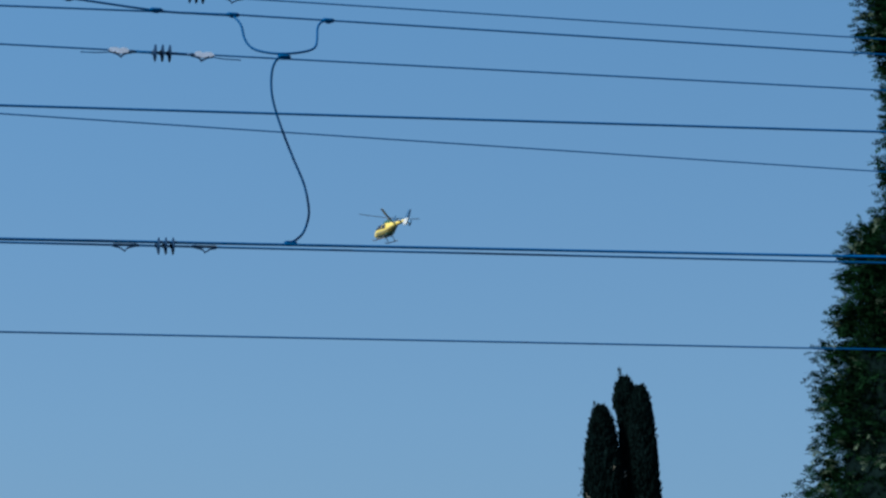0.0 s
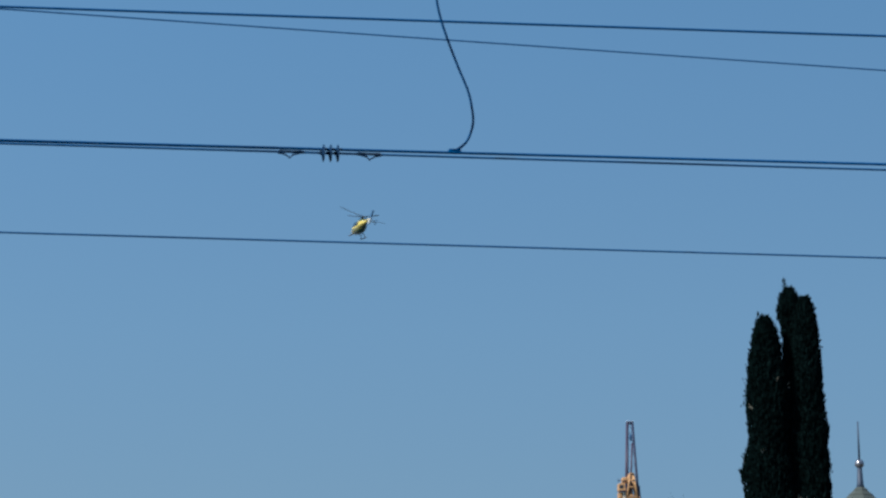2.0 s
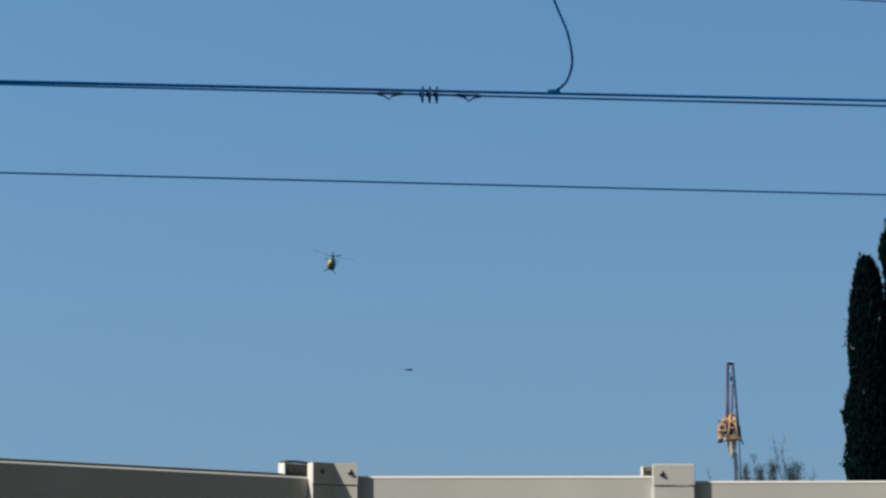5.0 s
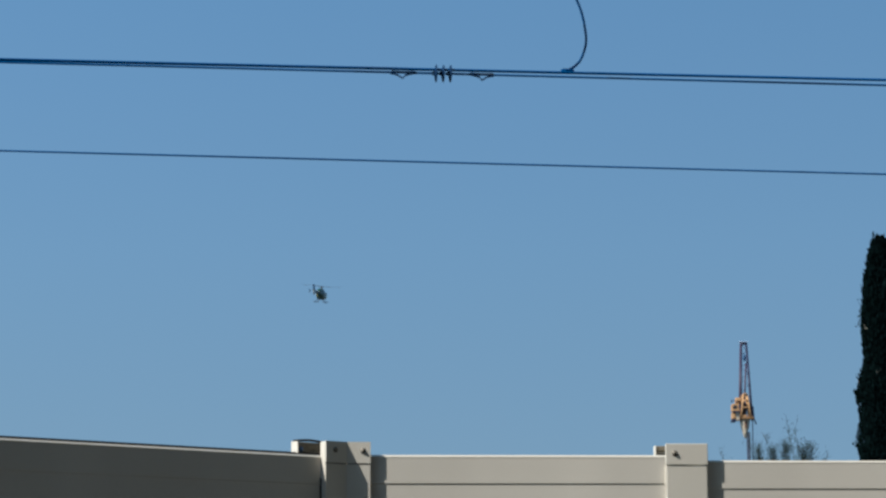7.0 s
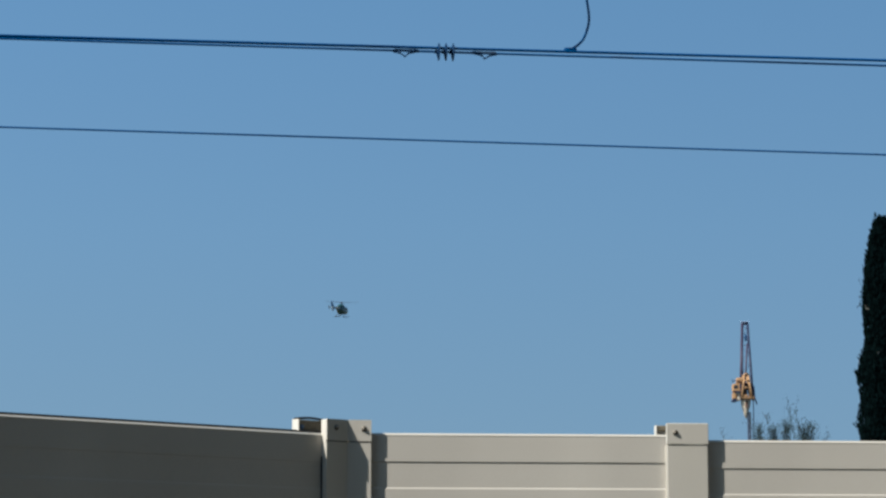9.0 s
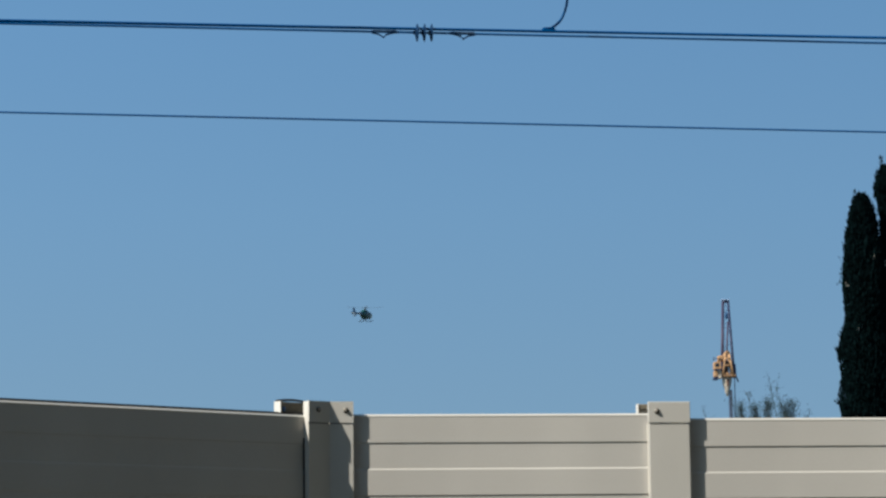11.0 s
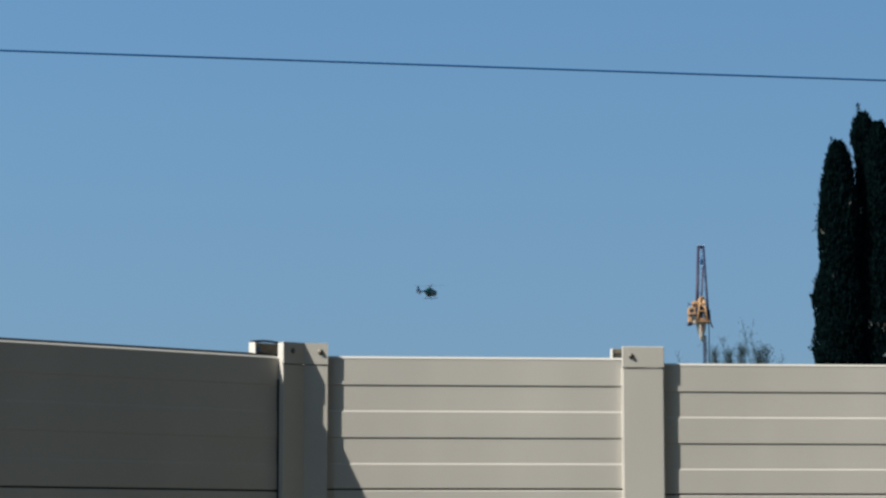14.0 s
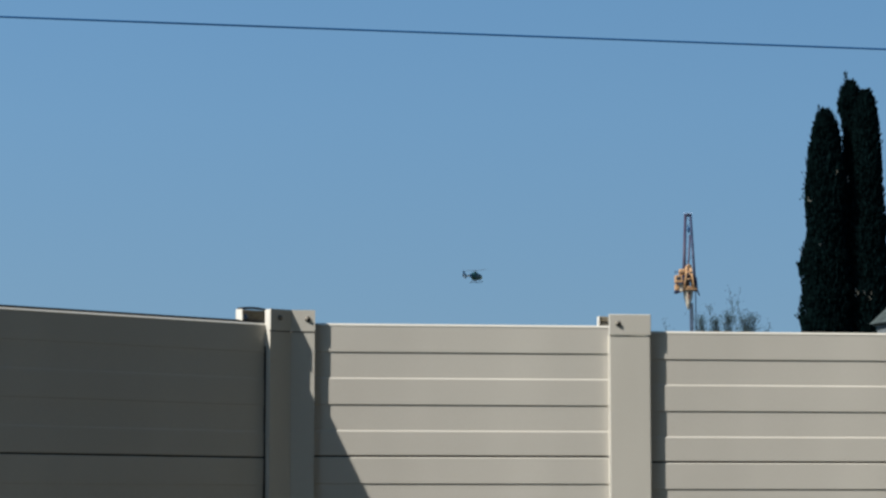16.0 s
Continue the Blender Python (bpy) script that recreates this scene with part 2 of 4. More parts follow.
def bolt_form():
    f = Form()
    f.lathe([(0.018, 0), (0.018, 0.003), (0.013, 0.003), (0.013, 0.008), (0.010, 0.010), (0.007, 0.010), (0.007, 0.012)], 6, turn=Matrix.Rotation(radians(90), 3, "X"))
    return f


def post(m, width, height, back_left, bolts, label):
    """A fence post: folded front and back plates on a web, an open top and a cap sleeve."""
    p = thing("fence_post", m, label, "fence post", "fence posts")
    part("front_plate", Form().box((-width, 0, 0), (0, 0.008, height - 0.127), 0.006), FENCE_POST, p)
    part("side_return", Form().box((-width, 0.0085, 0), (-width + 0.006, 0.033, height - 0.127)), FENCE_POST, p, "folded return along the plate's edge")
    part("cap_sleeve", Form().box((-width - 0.002, -0.005, height - 0.125), (0.002, 0.007, height), 0.003), FENCE_POST, p, "separate bolted cap sleeve")
    part("back_plate", Form().box((-back_left, 0.20, 0), (0, 0.208, height), 0.003), FENCE_POST, p)
    part("web", Form().box((-0.010, 0.009, 0), (-0.002, 0.199, height - 0.002), 0.002), FENCE_POST, p)
    # added block: the shade in the open top as a brown solid
    part("shade_block", Form().box((-back_left + 0.010, 0.155, height - 0.034), (-back_left + 0.10, 0.198, height - 0.002), 0.004), RECESS_SHADE, p, "added block that paints the open top's shade brown")
    part("side_flange", Form().box((-back_left, 0.150, 0), (-back_left + 0.008, 0.199, height), 0.002), FENCE_POST, p)
    for x, z, d in bolts:
        bo = part("bolt", bolt_form(), BOLT, p, "dull steel bolt")
        bo.location = (x, -0.005 if d == 0 else d, z)
    return p


def corner_post(u):
    """The corner post: two face plates meeting at a fold, each with its back plate, and an open top."""
    p = thing("fence_post", u, "beige painted steel corner post, folded, with an open top", "fence post", "fence posts")
    height, cap = 2.757, 2.632
    part("front_plate", Form().box((-0.137, 0, 0), (0, 0.008, cap - 0.006)), FENCE_POST, p)
    # black strip set behind the open joint to paint its shade
    part("joint_shade", Form().box((-0.1365, 0.0085, cap - 0.03), (-0.012, 0.0098, cap + 0.03)), RUBBER_AND_SHADE, p, "black strip that paints the open joint's shade")
    part("cap_sleeve", Form().box((-0.137, -0.004, cap), (0.002, 0.007, height)), FENCE_POST, p, "separate bolted cap sleeve")
    part("web", Form().box((-0.010, 0.010, 0), (-0.002, 0.199, height - 0.002), 0.002), FENCE_POST, p)
    part("back_plate", Form().box((-0.20, 0.20, 0), (0, 0.208, height), 0.002), FENCE_POST, p)
    turn = Matrix.Translation((-0.138, 0, 0)) @ Matrix.Rotation(radians(LEFT_TURN - BACK_TURN), 4, "Z")
    for name, lo, hi, label in (("front_plate", (-0.003, -0.008, 0), (0.155, 0, cap - 0.006), ""), ("joint_shade", (-0.003, -0.0125, cap - 0.03), (0.145, -0.0085, cap + 0.03), "black strip that paints the open joint's shade"), ("cap_sleeve", (-0.003, -0.007, cap), (0.156, 0.004, height), "separate bolted cap sleeve"),
                                ("lip", (0.148, -0.048, 0.2), (0.156, -0.0082, height - 0.003), "bright folded lip"),
                                ("back_plate", (0.02, -0.185, 0), (0.265, -0.177, height + 0.002), ""), ("lip", (0.257, -0.1765, 2.69), (0.265, -0.125, height), "bright folded lip")):
        o = part(name, Form().box(lo, hi), RUBBER_AND_SHADE if name == "joint_shade" else FENCE_POST, p, label)
        o.matrix_basis = turn
    # the recess's shade is painted on this face in brown
    o = part("inner_face", Form().box((0.03, -0.1768, 2.30), (0.2565, -0.172, height - 0.004)), RECESS_SHADE, p, "inner face with its shade painted brown")
    o.matrix_basis = turn
    o = part("edge_trim", Form().tube([(0.03 + 0.2265 * k / 10, -0.174, height + 0.004 + 0.010 * math.sin(math.pi * k / 10)) for k in range(11)], 0.0075, 6), RUBBER_AND_SHADE, p, "black rubber edge trim")
    o.matrix_basis = turn
    # black strip in place of the shaded slot beside the panel
    o = part("slot_shade", Form().box((0.1565, -0.062, 0.3), (0.164, -0.036, 2.54)), RUBBER_AND_SHADE, p, "black strip that paints the dark slot beside the panel")
    o.matrix_basis = turn
    for m in (Matrix.Translation((-0.043, -0.004, 2.705)), turn @ Matrix.Translation((0.085, 0.004, 2.708)) @ Matrix.Rotation(math.pi, 4, "Z")):
        o = part("bolt", bolt_form(), BOLT, p, "dull steel bolt")
        o.matrix_basis = m
    o = part("bolt", bolt_form(), ZINC, p, "dull zinc bolt in the recess")
    o.matrix_basis = turn @ Matrix.Translation((0.205, -0.1715, 2.715)) @ Matrix.Rotation(math.pi, 4, "Z")
    return p


def build_fence():
    u = Matrix.Translation(CORNER) @ Matrix.Rotation(radians(BACK_TURN), 4, "Z")
    corner_post(u)
    post(u @ Matrix.Translation((2.0, 0, 0)), 0.249, 2.750, 0.285, [(-0.198, 2.694, 0)], "beige painted steel post with a bolted cap sleeve")
    post(u @ Matrix.Translation((4.0, 0, 0)), 0.249, 2.72, 0.285, [(-0.198, 2.66, 0)], "beige painted steel post with a bolted cap sleeve")
    bay(u @ Matrix.Translation((-0.012, BAY_FRONT, 0)), 1.80, TOP, "beige ribbed steel fence bay in raking sunlight")
    bay(u @ Matrix.Translation((1.988, BAY_FRONT + 0.004, 0)), 1.80, TOP - 0.030, "beige ribbed steel fence bay, set slightly lower")
    left = u @ Matrix.Translation((-0.138, 0.0, 0)) @ Matrix.Rotation(radians(LEFT_TURN - BACK_TURN), 4, "Z")
    mirror = left @ Matrix.Translation((3.06, -0.042, 0)) @ Matrix.Rotation(radians(180), 4, "Z")
    shaded = bay(mirror, 3.0, TOP - 0.010, "beige ribbed steel fence bay in shade", 0.0025)
    part("edge_trim", Form().box((0.0, 0.0945, TOP - 0.03), (3.0, 0.106, TOP + 0.025), 0.003), RUBBER_AND_SHADE, shaded, "black strip along the top")
    post(mirror @ Matrix.Translation((0.1, -0.046, 0)), 0.249, 2.75, 0.285, [(-0.198, 2.69, 0)], "beige painted steel post with a bolted cap sleeve")


build_fence()


# ---- overhead line ----
def wire(at, way, x0, x1, radius, label, bend=None):
    """A taut wire; bend: where along x a clamped cable draws it aside, and its slope beyond."""
    a, d = Vector(at), Vector(way)
    pts = []
    for x in sorted([x0 + (x1 - x0) * k / 24 for k in range(25)] + ([bend[0]] if bend else [])):
        p = a + d * ((x - a.x) / d.x)
        pts.append((p.x, p.y, p.z + (min(0.0, x - bend[0]) * bend[1] if bend else 0.0)))
    o = Vector(pts[0])
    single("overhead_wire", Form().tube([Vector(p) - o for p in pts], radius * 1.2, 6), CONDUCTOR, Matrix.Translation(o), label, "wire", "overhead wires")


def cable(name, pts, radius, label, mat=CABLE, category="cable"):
    """A smooth cable through a few points."""
    p = [Vector(q) for q in pts]
    p = [p[0] * 2 - p[1]] + p + [p[-1] * 2 - p[-2]]
    out = []
    for i in range(1, len(p) - 2):
        for k in range(6):
            t = k / 6
            out.append(0.5 * (2 * p[i] + (p[i + 1] - p[i - 1]) * t + (2 * p[i - 1] - 5 * p[i] + 4 * p[i + 1] - p[i + 2]) * t * t
                              + (3 * p[i] - p[i - 1] - 3 * p[i + 1] + p[i + 2]) * t ** 3))
    out.append(p[-2])
    o = out[0].copy()
    return single(name, Form().tube([q - o for q in out], radius, 8), mat, Matrix.Translation(o), label, category)


def insulator(m, label, tails=False):
    """A strain insulator: three discs on a rod, a dead-end clamp at each side."""
    s = thing("strain_insulator", m, label, "insulator", "strain insulators")
    part("rod", Form().tube([(-0.32, 0, 0), (0.32, 0, 0)], 0.013, 8), CABLE, s, "dark steel rod")
    turn = Matrix.Rotation(radians(90), 3, "Y")
    for k in (-1, 0, 1):
        d = Form().lathe([(0.010, -0.036), (0.020, -0.034), (0.024, -0.014), (0.098, 0.006), (0.104, 0.012), (0.098, 0.015), (0.030, 0.0), (0.010, 0.004)], 20, turn=turn)
        o = part("disc", d, GLASS_DISC, s, "dark glazed disc")
        o.location = (0.083 * k, 0, 0)
    for side in (-1, 1):
        f = Form()
        f.tube([(0.29, 0, 0), (0.35, 0, 0.004), (0.40, 0, -0.004)], [0.014, 0.022, 0.012], 8)
        f.tube([(0.34, 0, -0.010), (0.43, 0, -0.030), (0.458, 0, -0.066), (0.52, 0, -0.028), (0.60, 0, -0.012)], 0.011 if tails else 0.009, 6)
        for x, z in ((0.42, -0.028), (0.46, -0.062), (0.535, -0.02)):
            f.tube([(x, -0.025, z), (x, 0.025, z)], 0.010, 6)
        # pale bodies paint the clamps' lit tops, dark keepers their undersides
        body = Form().plate([(0.36, -0.006), (0.39, 0.034), (0.44, 0.046), (0.47, 0.026), (0.52, 0.040), (0.58, 0.036), (0.61, 0.006), (0.56, -0.018), (0.46, -0.030)] if tails else
                            [(0.36, 0.004), (0.38, 0.020), (0.45, 0.016), (0.58, 0.020), (0.60, 0.004), (0.50, -0.006)], -0.014, 0.014)
        if side < 0:
            f.v, body.v = [[(-x, y, z) for x, y, z in g.v] for g in (f, body)]
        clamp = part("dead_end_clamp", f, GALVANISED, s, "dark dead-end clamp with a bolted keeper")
        part("clamp_body", body, SHINY if tails else ZINC, clamp, "clamp body, pale zinc for the glint painted on top" if tails else "dull zinc clamp body")
        if tails:
            part("wire_tail", Form().tube([(side * 0.58, 0.012, -0.012), (side * 0.72, 0.014, -0.026), (side * 0.92, 0.012, -0.030)], 0.006, 6), CONDUCTOR, s, "short free wire tail")
    return s


def line_clamp(at, turn, label):
    f = Form().tube([(-0.075, 0, 0), (-0.05, 0, 0), (0.05, 0, 0), (0.075, 0, 0)], [0.015, 0.028, 0.028, 0.015], 8)
    f.box((-0.03, -0.02, -0.035), (0.03, 0.02, 0.02), 0.006)
    f.tube([(-0.02, -0.03, 0.0), (-0.02, 0.03, 0.0)], 0.009, 6)
    f.tube([(0.02, -0.03, 0.0), (0.02, 0.03, 0.0)], 0.009, 6)
    single("line_clamp", f, CABLE, Matrix.Translation(at) @ Matrix.Rotation(radians(turn), 4, "Z"), label, "clamp", "line clamps")


def build_line():
    thin = 0.0075
    wire((1.15, 30.0, 11.613), (0.982, 0.188, 0), -40, 45, thin, "thin bare overhead wire, topmost of the line")
    wire((1.945, 28.3, 10.786), (0.982, 0.188, 0), -40, 45, 0.009, "bare overhead wire carrying the looped jumper", (0.816, 0.024))
    wire((-1.8, 27.2, 10.147), (0.985, 0.174, 0), -40, 45, 0.008, "thin bare overhead wire with a strain insulator")
    wire((-1.918, 29.5, 10.098), (0.993, 0.118, 0), -40, 45, 0.0125, "dark overhead wire of medium thickness")
    wire((-2.015, 31.0, 10.420), (0.968, 0.249, 0), -40, 45, thin, "thin overhead wire crossing at a slant")
    wire((-1.82, 27.9, 8.081), (0.993, 0.121, -0.0024), -40, 45, 0.011, "dark overhead wire strung close beside a thicker one")
    wire((-1.82, 28.0, 8.099), (0.993, 0.117, -0.0024), -40, 45, 0.0135, "thick dark overhead wire where the jumper lands")
    wire((-1.814, 27.9, 8.037), (0.990, 0.138, -0.0009), -40, 45, 0.010, "overhead wire with a strain insulator, just below another")
    wire((-1.859, 28.6, 7.147), (0.985, 0.170, 0), -40, 45, 0.0085, "lowest thin overhead wire, hung alone")
    insulator(pose(0.005, 28.153, 8.036, 0, 0, 7.9), "dark three-disc strain insulator with galvanised clamps")
    insulator(pose(-0.015, 27.516, 10.138, 0, 0, 10.0), "dark three-disc strain insulator with shiny clamps", tails=True)
    insulator(pose(0.411, 29.858, 11.613, 0, 0, 10.8), "dark three-disc strain insulator on the topmost wire")
    line_clamp((1.452, 28.386, 8.112), 6.7, "dark line clamp at the foot of the jumper cable")
    line_clamp((1.389, 27.765, 10.175), 10, "dark line clamp joining two jumper cables")
    line_clamp((1.945, 28.3, 10.786), 10.8, "dark line clamp on a bare wire")
    line_clamp((0.816, 28.084, 10.784), 10.8, "dark line clamp on a bare wire")
    line_clamp((-0.074, 27.914, 10.785), 10.8, "small dark line clamp on the lead cable")
    line_clamp((-1.069, 27.723, 10.865), 10.8, "small dark line clamp on the lead cable")
    LOOP_PTS = [(0.904, 28.0, 10.635), (0.944, 27.93, 10.441), (1.024, 27.87, 10.312), (1.183, 27.8, 10.236), (1.39, 27.765, 10.21), (1.61, 27.85, 10.257), (1.751, 27.98, 10.345), (1.792, 28.08, 10.473), (1.809, 28.18, 10.656), (1.861, 28.25, 10.749)]
    FALL_PTS = [(1.298, 27.78, 10.134), (1.246, 27.843, 10.004), (1.244, 27.906, 9.785), (1.294, 27.969, 9.566), (1.382, 28.032, 9.313), (1.496, 28.095, 9.025), (1.604, 28.158, 8.77), (1.655, 28.221, 8.55), (1.661, 28.284, 8.397), (1.608, 28.347, 8.244), (1.538, 28.41, 8.172)]
    cable("jumper_cable", [(0.816, 28.084, 10.775)] + LOOP_PTS + [(1.945, 28.3, 10.786)], 0.0135, "dark looped jumper cable hanging in a U")
    cable("jumper_cable", [(1.389, 27.765, 10.175)] + FALL_PTS + [(1.452, 28.386, 8.115)], 0.0145, "dark jumper cable hanging in an S between wires")
    cable("lead_cable", [(-14, 25.3, 12.9), (-6, 26.8, 11.35), (-2.3, 27.5, 10.98), (-1.069, 27.723, 10.865), (-0.074, 27.914, 10.778), (0.40, 28.0, 10.770), (0.816, 28.084, 10.775)], 0.0135, "dark lead cable drawn along a bare wire")


build_line()


# ---- unseen plain walls, added behind the camera to block sky light ----
def build_walls():
    f = Form().box((-14.0, -2.3, 0), (7.3, -2.0, 24.0), 0.02)
    single("sky_blocker_south", f, DARK_WALL, pose(0, 0, 0), "unseen plain dark wall added behind the viewpoint to block sky light", "wall", kind="structure")
    f = Form().box((7.0, -1.98, 0), (7.3, 16.5, 28.0), 0.02)
    single("sky_blocker_east", f, DARK_WALL, pose(0, 0, 0), "unseen plain dark wall added beside the viewpoint to block sky light", "wall", kind="structure")


build_walls()


# ---- trees ----
def spindles(rng, pos, way, length, width):
    """Small pointed sprigs, four-sided, each at a place with a direction."""
    n = len(pos)
    way = way / np.linalg.norm(way, axis=1)[:, None]
    ref = rng.normal(size=(n, 3))
    a = np.cross(way, ref)
    a /= np.linalg.norm(a, axis=1)[:, None]
    b = np.cross(way, a)
    mid = pos + way * (length * 0.35)[:, None]
    tip = pos + way * length[:, None]
    w = width[:, None]
    vs = np.stack([pos, mid + a * w, mid + b * w, mid - a * w, mid - b * w, tip], 1).reshape(-1, 3)
    base = np.array([(0, 2, 1), (0, 3, 2), (0, 4, 3), (0, 1, 4), (5, 1, 2), (5, 2, 3), (5, 3, 4), (5, 4, 1)])
    fs = (base[None] + (np.arange(n) * 6)[:, None, None]).reshape(-1, 3)
    return vs, fs


def leaf_sprays(rng, pos, way, length, width):
    """Flat bent sprays of scale leaves, two triangles and a fold each."""
    n = len(pos)
    way = way / np.linalg.norm(way, axis=1)[:, None]
    a = np.cross(way, rng.normal(size=(n, 3)))
    a /= np.linalg.norm(a, axis=1)[:, None]
    b = np.cross(way, a)
    mid = pos + way * (length * 0.45)[:, None] + b * (width * 0.25)[:, None]
    tip = pos + way * length[:, None] - b * (width * 0.3)[:, None]
    vs = np.stack([pos, mid + a * width[:, None], tip, mid - a * width[:, None]], 1).reshape(-1, 3)
    base = np.array([(0, 1, 2), (0, 2, 3)])
    fs = (base[None] + (np.arange(n) * 4)[:, None, None]).reshape(-1, 3)
    return vs, fs


def fronds(rng, pos, way, length, width):
    """Flat fringed fronds: a drooping midrib with pointed leaflets along both sides."""
    n = len(pos)
    way = way / np.linalg.norm(way, axis=1)[:, None]
    a = np.cross(way, rng.normal(size=(n, 3)))
    a /= np.linalg.norm(a, axis=1)[:, None]
    drop = np.array([0, 0, -1.0])
    vs = []
    for k, reach in ((0.0, 0.25), (0.3, 0.9), (0.6, 1.0), (0.85, 0.6)):
        root = pos + way * (length * k)[:, None] + drop * (length * 0.18 * k * k)[:, None]
        after = pos + way * (length * (k + 0.22))[:, None] + drop * (length * 0.18 * (k + 0.22) ** 2)[:, None]
        for side in (1, -1):
            tip = after + a * (side * width * reach * rng.uniform(0.6, 1.2, n))[:, None] + way * (length * 0.10)[:, None]
            vs += [root, tip, after]
    vs = np.stack(vs, 1).reshape(-1, 3)
    fs = np.arange(len(vs)).reshape(-1, 3)
    return vs, fs


def raw_mesh(name, vs, fs, mat):
    me = bpy.data.meshes.new(name)
    me.from_pydata(vs.tolist(), [], fs.tolist())
    me.materials.append(mat)
    return me


def profile_at(prof, z):
    hs, rs = [p[0] for p in prof], [p[1] for p in prof]
    return np.interp(z, hs, rs)


def lobes(rng, count):
    """Uneven bulges round and up a crown."""
    return [(rng.uniform(0, 6.28), rng.uniform(0, 1), rng.uniform(0.03, 0.17), rng.uniform(0.25, 0.7), rng.uniform(0.012, 0.045)) for _ in range(count)]


def bulge(ls, ang, h):
    k = np.ones_like(ang)
    for a, z, amp, wa, wz in ls:
        d = np.angle(np.exp(1j * (ang - a)))
        k += amp * np.exp(-(d / wa) ** 2 - ((h - z) / wz) ** 2)
    return k


def cypress(at, height, prof, seed, lean, count, label):
    """A column-shaped cypress: trunk, a dense core and thousands of upright sprigs."""
    rng = np.random.default_rng(seed)
    t = thing("cypress_tree", Matrix.Translation(at), label, "tree", "columnar cypresses")
    part("trunk", Form().tube([(0, 0, 0), (0.03, 0.02, height * 0.3), (lean * 0.6, 0, height * 0.6), (lean, 0, height * 0.93)], [0.17, 0.13, 0.07, 0.02], 8), BARK, t, "hidden brown trunk")
    ls = lobes(rng, 60)
    z = rng.uniform(0.02, 1.0, count) ** 0.9
    ang = rng.uniform(0, 2 * np.pi, count)
    r = profile_at(prof, z) * bulge(ls, ang, z) * (1 - 0.35 * rng.random(count) ** 2.5)
    axis = lean * np.clip(z, 0, 1) ** 1.5
    pos = np.stack([axis + r * np.cos(ang), r * np.sin(ang), z * height - 0.1], 1)
    way = np.stack([np.cos(ang) * 0.32, np.sin(ang) * 0.32, np.ones(count)], 1) + rng.normal(size=(count, 3)) * 0.16
    length = rng.uniform(0.07, 0.26, count)
    stray = rng.random(count) < 0.004
    length[stray] *= 1.4
    # upright tufts that break the outline
    tufts = 120
    tz = np.concatenate([rng.uniform(0.25, 1.0, tufts - 18), rng.uniform(0.94, 0.98, 18)])
    ta = rng.uniform(0, 2 * np.pi, tufts)
    tr = profile_at(prof, tz) * bulge(ls, ta, tz) * rng.uniform(0.88, 1.03, tufts)
    tall = rng.uniform(0.25, 0.55, tufts)
    tall[-18:] *= 0.6
    each = 34
    up = rng.random(tufts * each)
    rad = 0.075 * (1 - up) + 0.012
    tp = np.repeat(np.stack([lean * tz ** 1.5 + tr * np.cos(ta), tr * np.sin(ta), tz * height - 0.15], 1), each, 0)
    tp += np.stack([np.repeat(np.cos(ta) * 0.04, each) * up, np.repeat(np.sin(ta) * 0.04, each) * up, up * np.repeat(tall, each)], 1)
    tp += rng.normal(size=tp.shape) * rad[:, None] * np.array([1, 1, 0.4])
    pos = np.concatenate([pos, tp])
    way = np.concatenate([way, np.array([0, 0, 1.0]) + rng.normal(size=tp.shape) * 0.3])
    length = np.concatenate([length, rng.uniform(0.05, 0.14, len(tp))])
    vs, fs = spindles(rng, pos, way, length, length * rng.uniform(0.13, 0.24, len(pos)))
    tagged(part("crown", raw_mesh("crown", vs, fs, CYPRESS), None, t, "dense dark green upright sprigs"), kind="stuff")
    core = Form()
    rings = []
    for h in np.linspace(0.03, 0.965, 40):
        a = np.linspace(0, 2 * np.pi, 19)[:18]
        rr = profile_at(prof, np.full(18, h)) * bulge(ls, a, np.full(18, h)) * 0.84
        rings.append([(lean * h ** 1.5 + q * math.cos(p), q * math.sin(p), h * height) for q, p in zip(rr, a)])
    core.loft(rings)
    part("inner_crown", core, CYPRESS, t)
    n = 12
    z = rng.uniform(0.3, 0.93, n)
    ang = rng.uniform(0, 2 * np.pi, n)
    r = profile_at(prof, z) * bulge(ls, ang, z) * 0.98
    pos = np.stack([lean * z ** 1.5 + r * np.cos(ang), r * np.sin(ang), z * height], 1)
    pos = np.repeat(pos, 5, 0) + rng.normal(size=(n * 5, 3)) * 0.05
    way = np.stack([np.cos(np.repeat(ang, 5)), np.sin(np.repeat(ang, 5)), np.full(n * 5, 1.2)], 1) + rng.normal(size=(n * 5, 3)) * 0.4
    vs, fs = spindles(rng, pos, way, rng.uniform(0.07, 0.17, n * 5), np.full(n * 5, 0.018))
    tagged(part("pale_sprigs", raw_mesh("pale_sprigs", vs, fs, PALE_CYPRESS), None, t, "pale sprigs in small bunches"), kind="stuff")
    return t


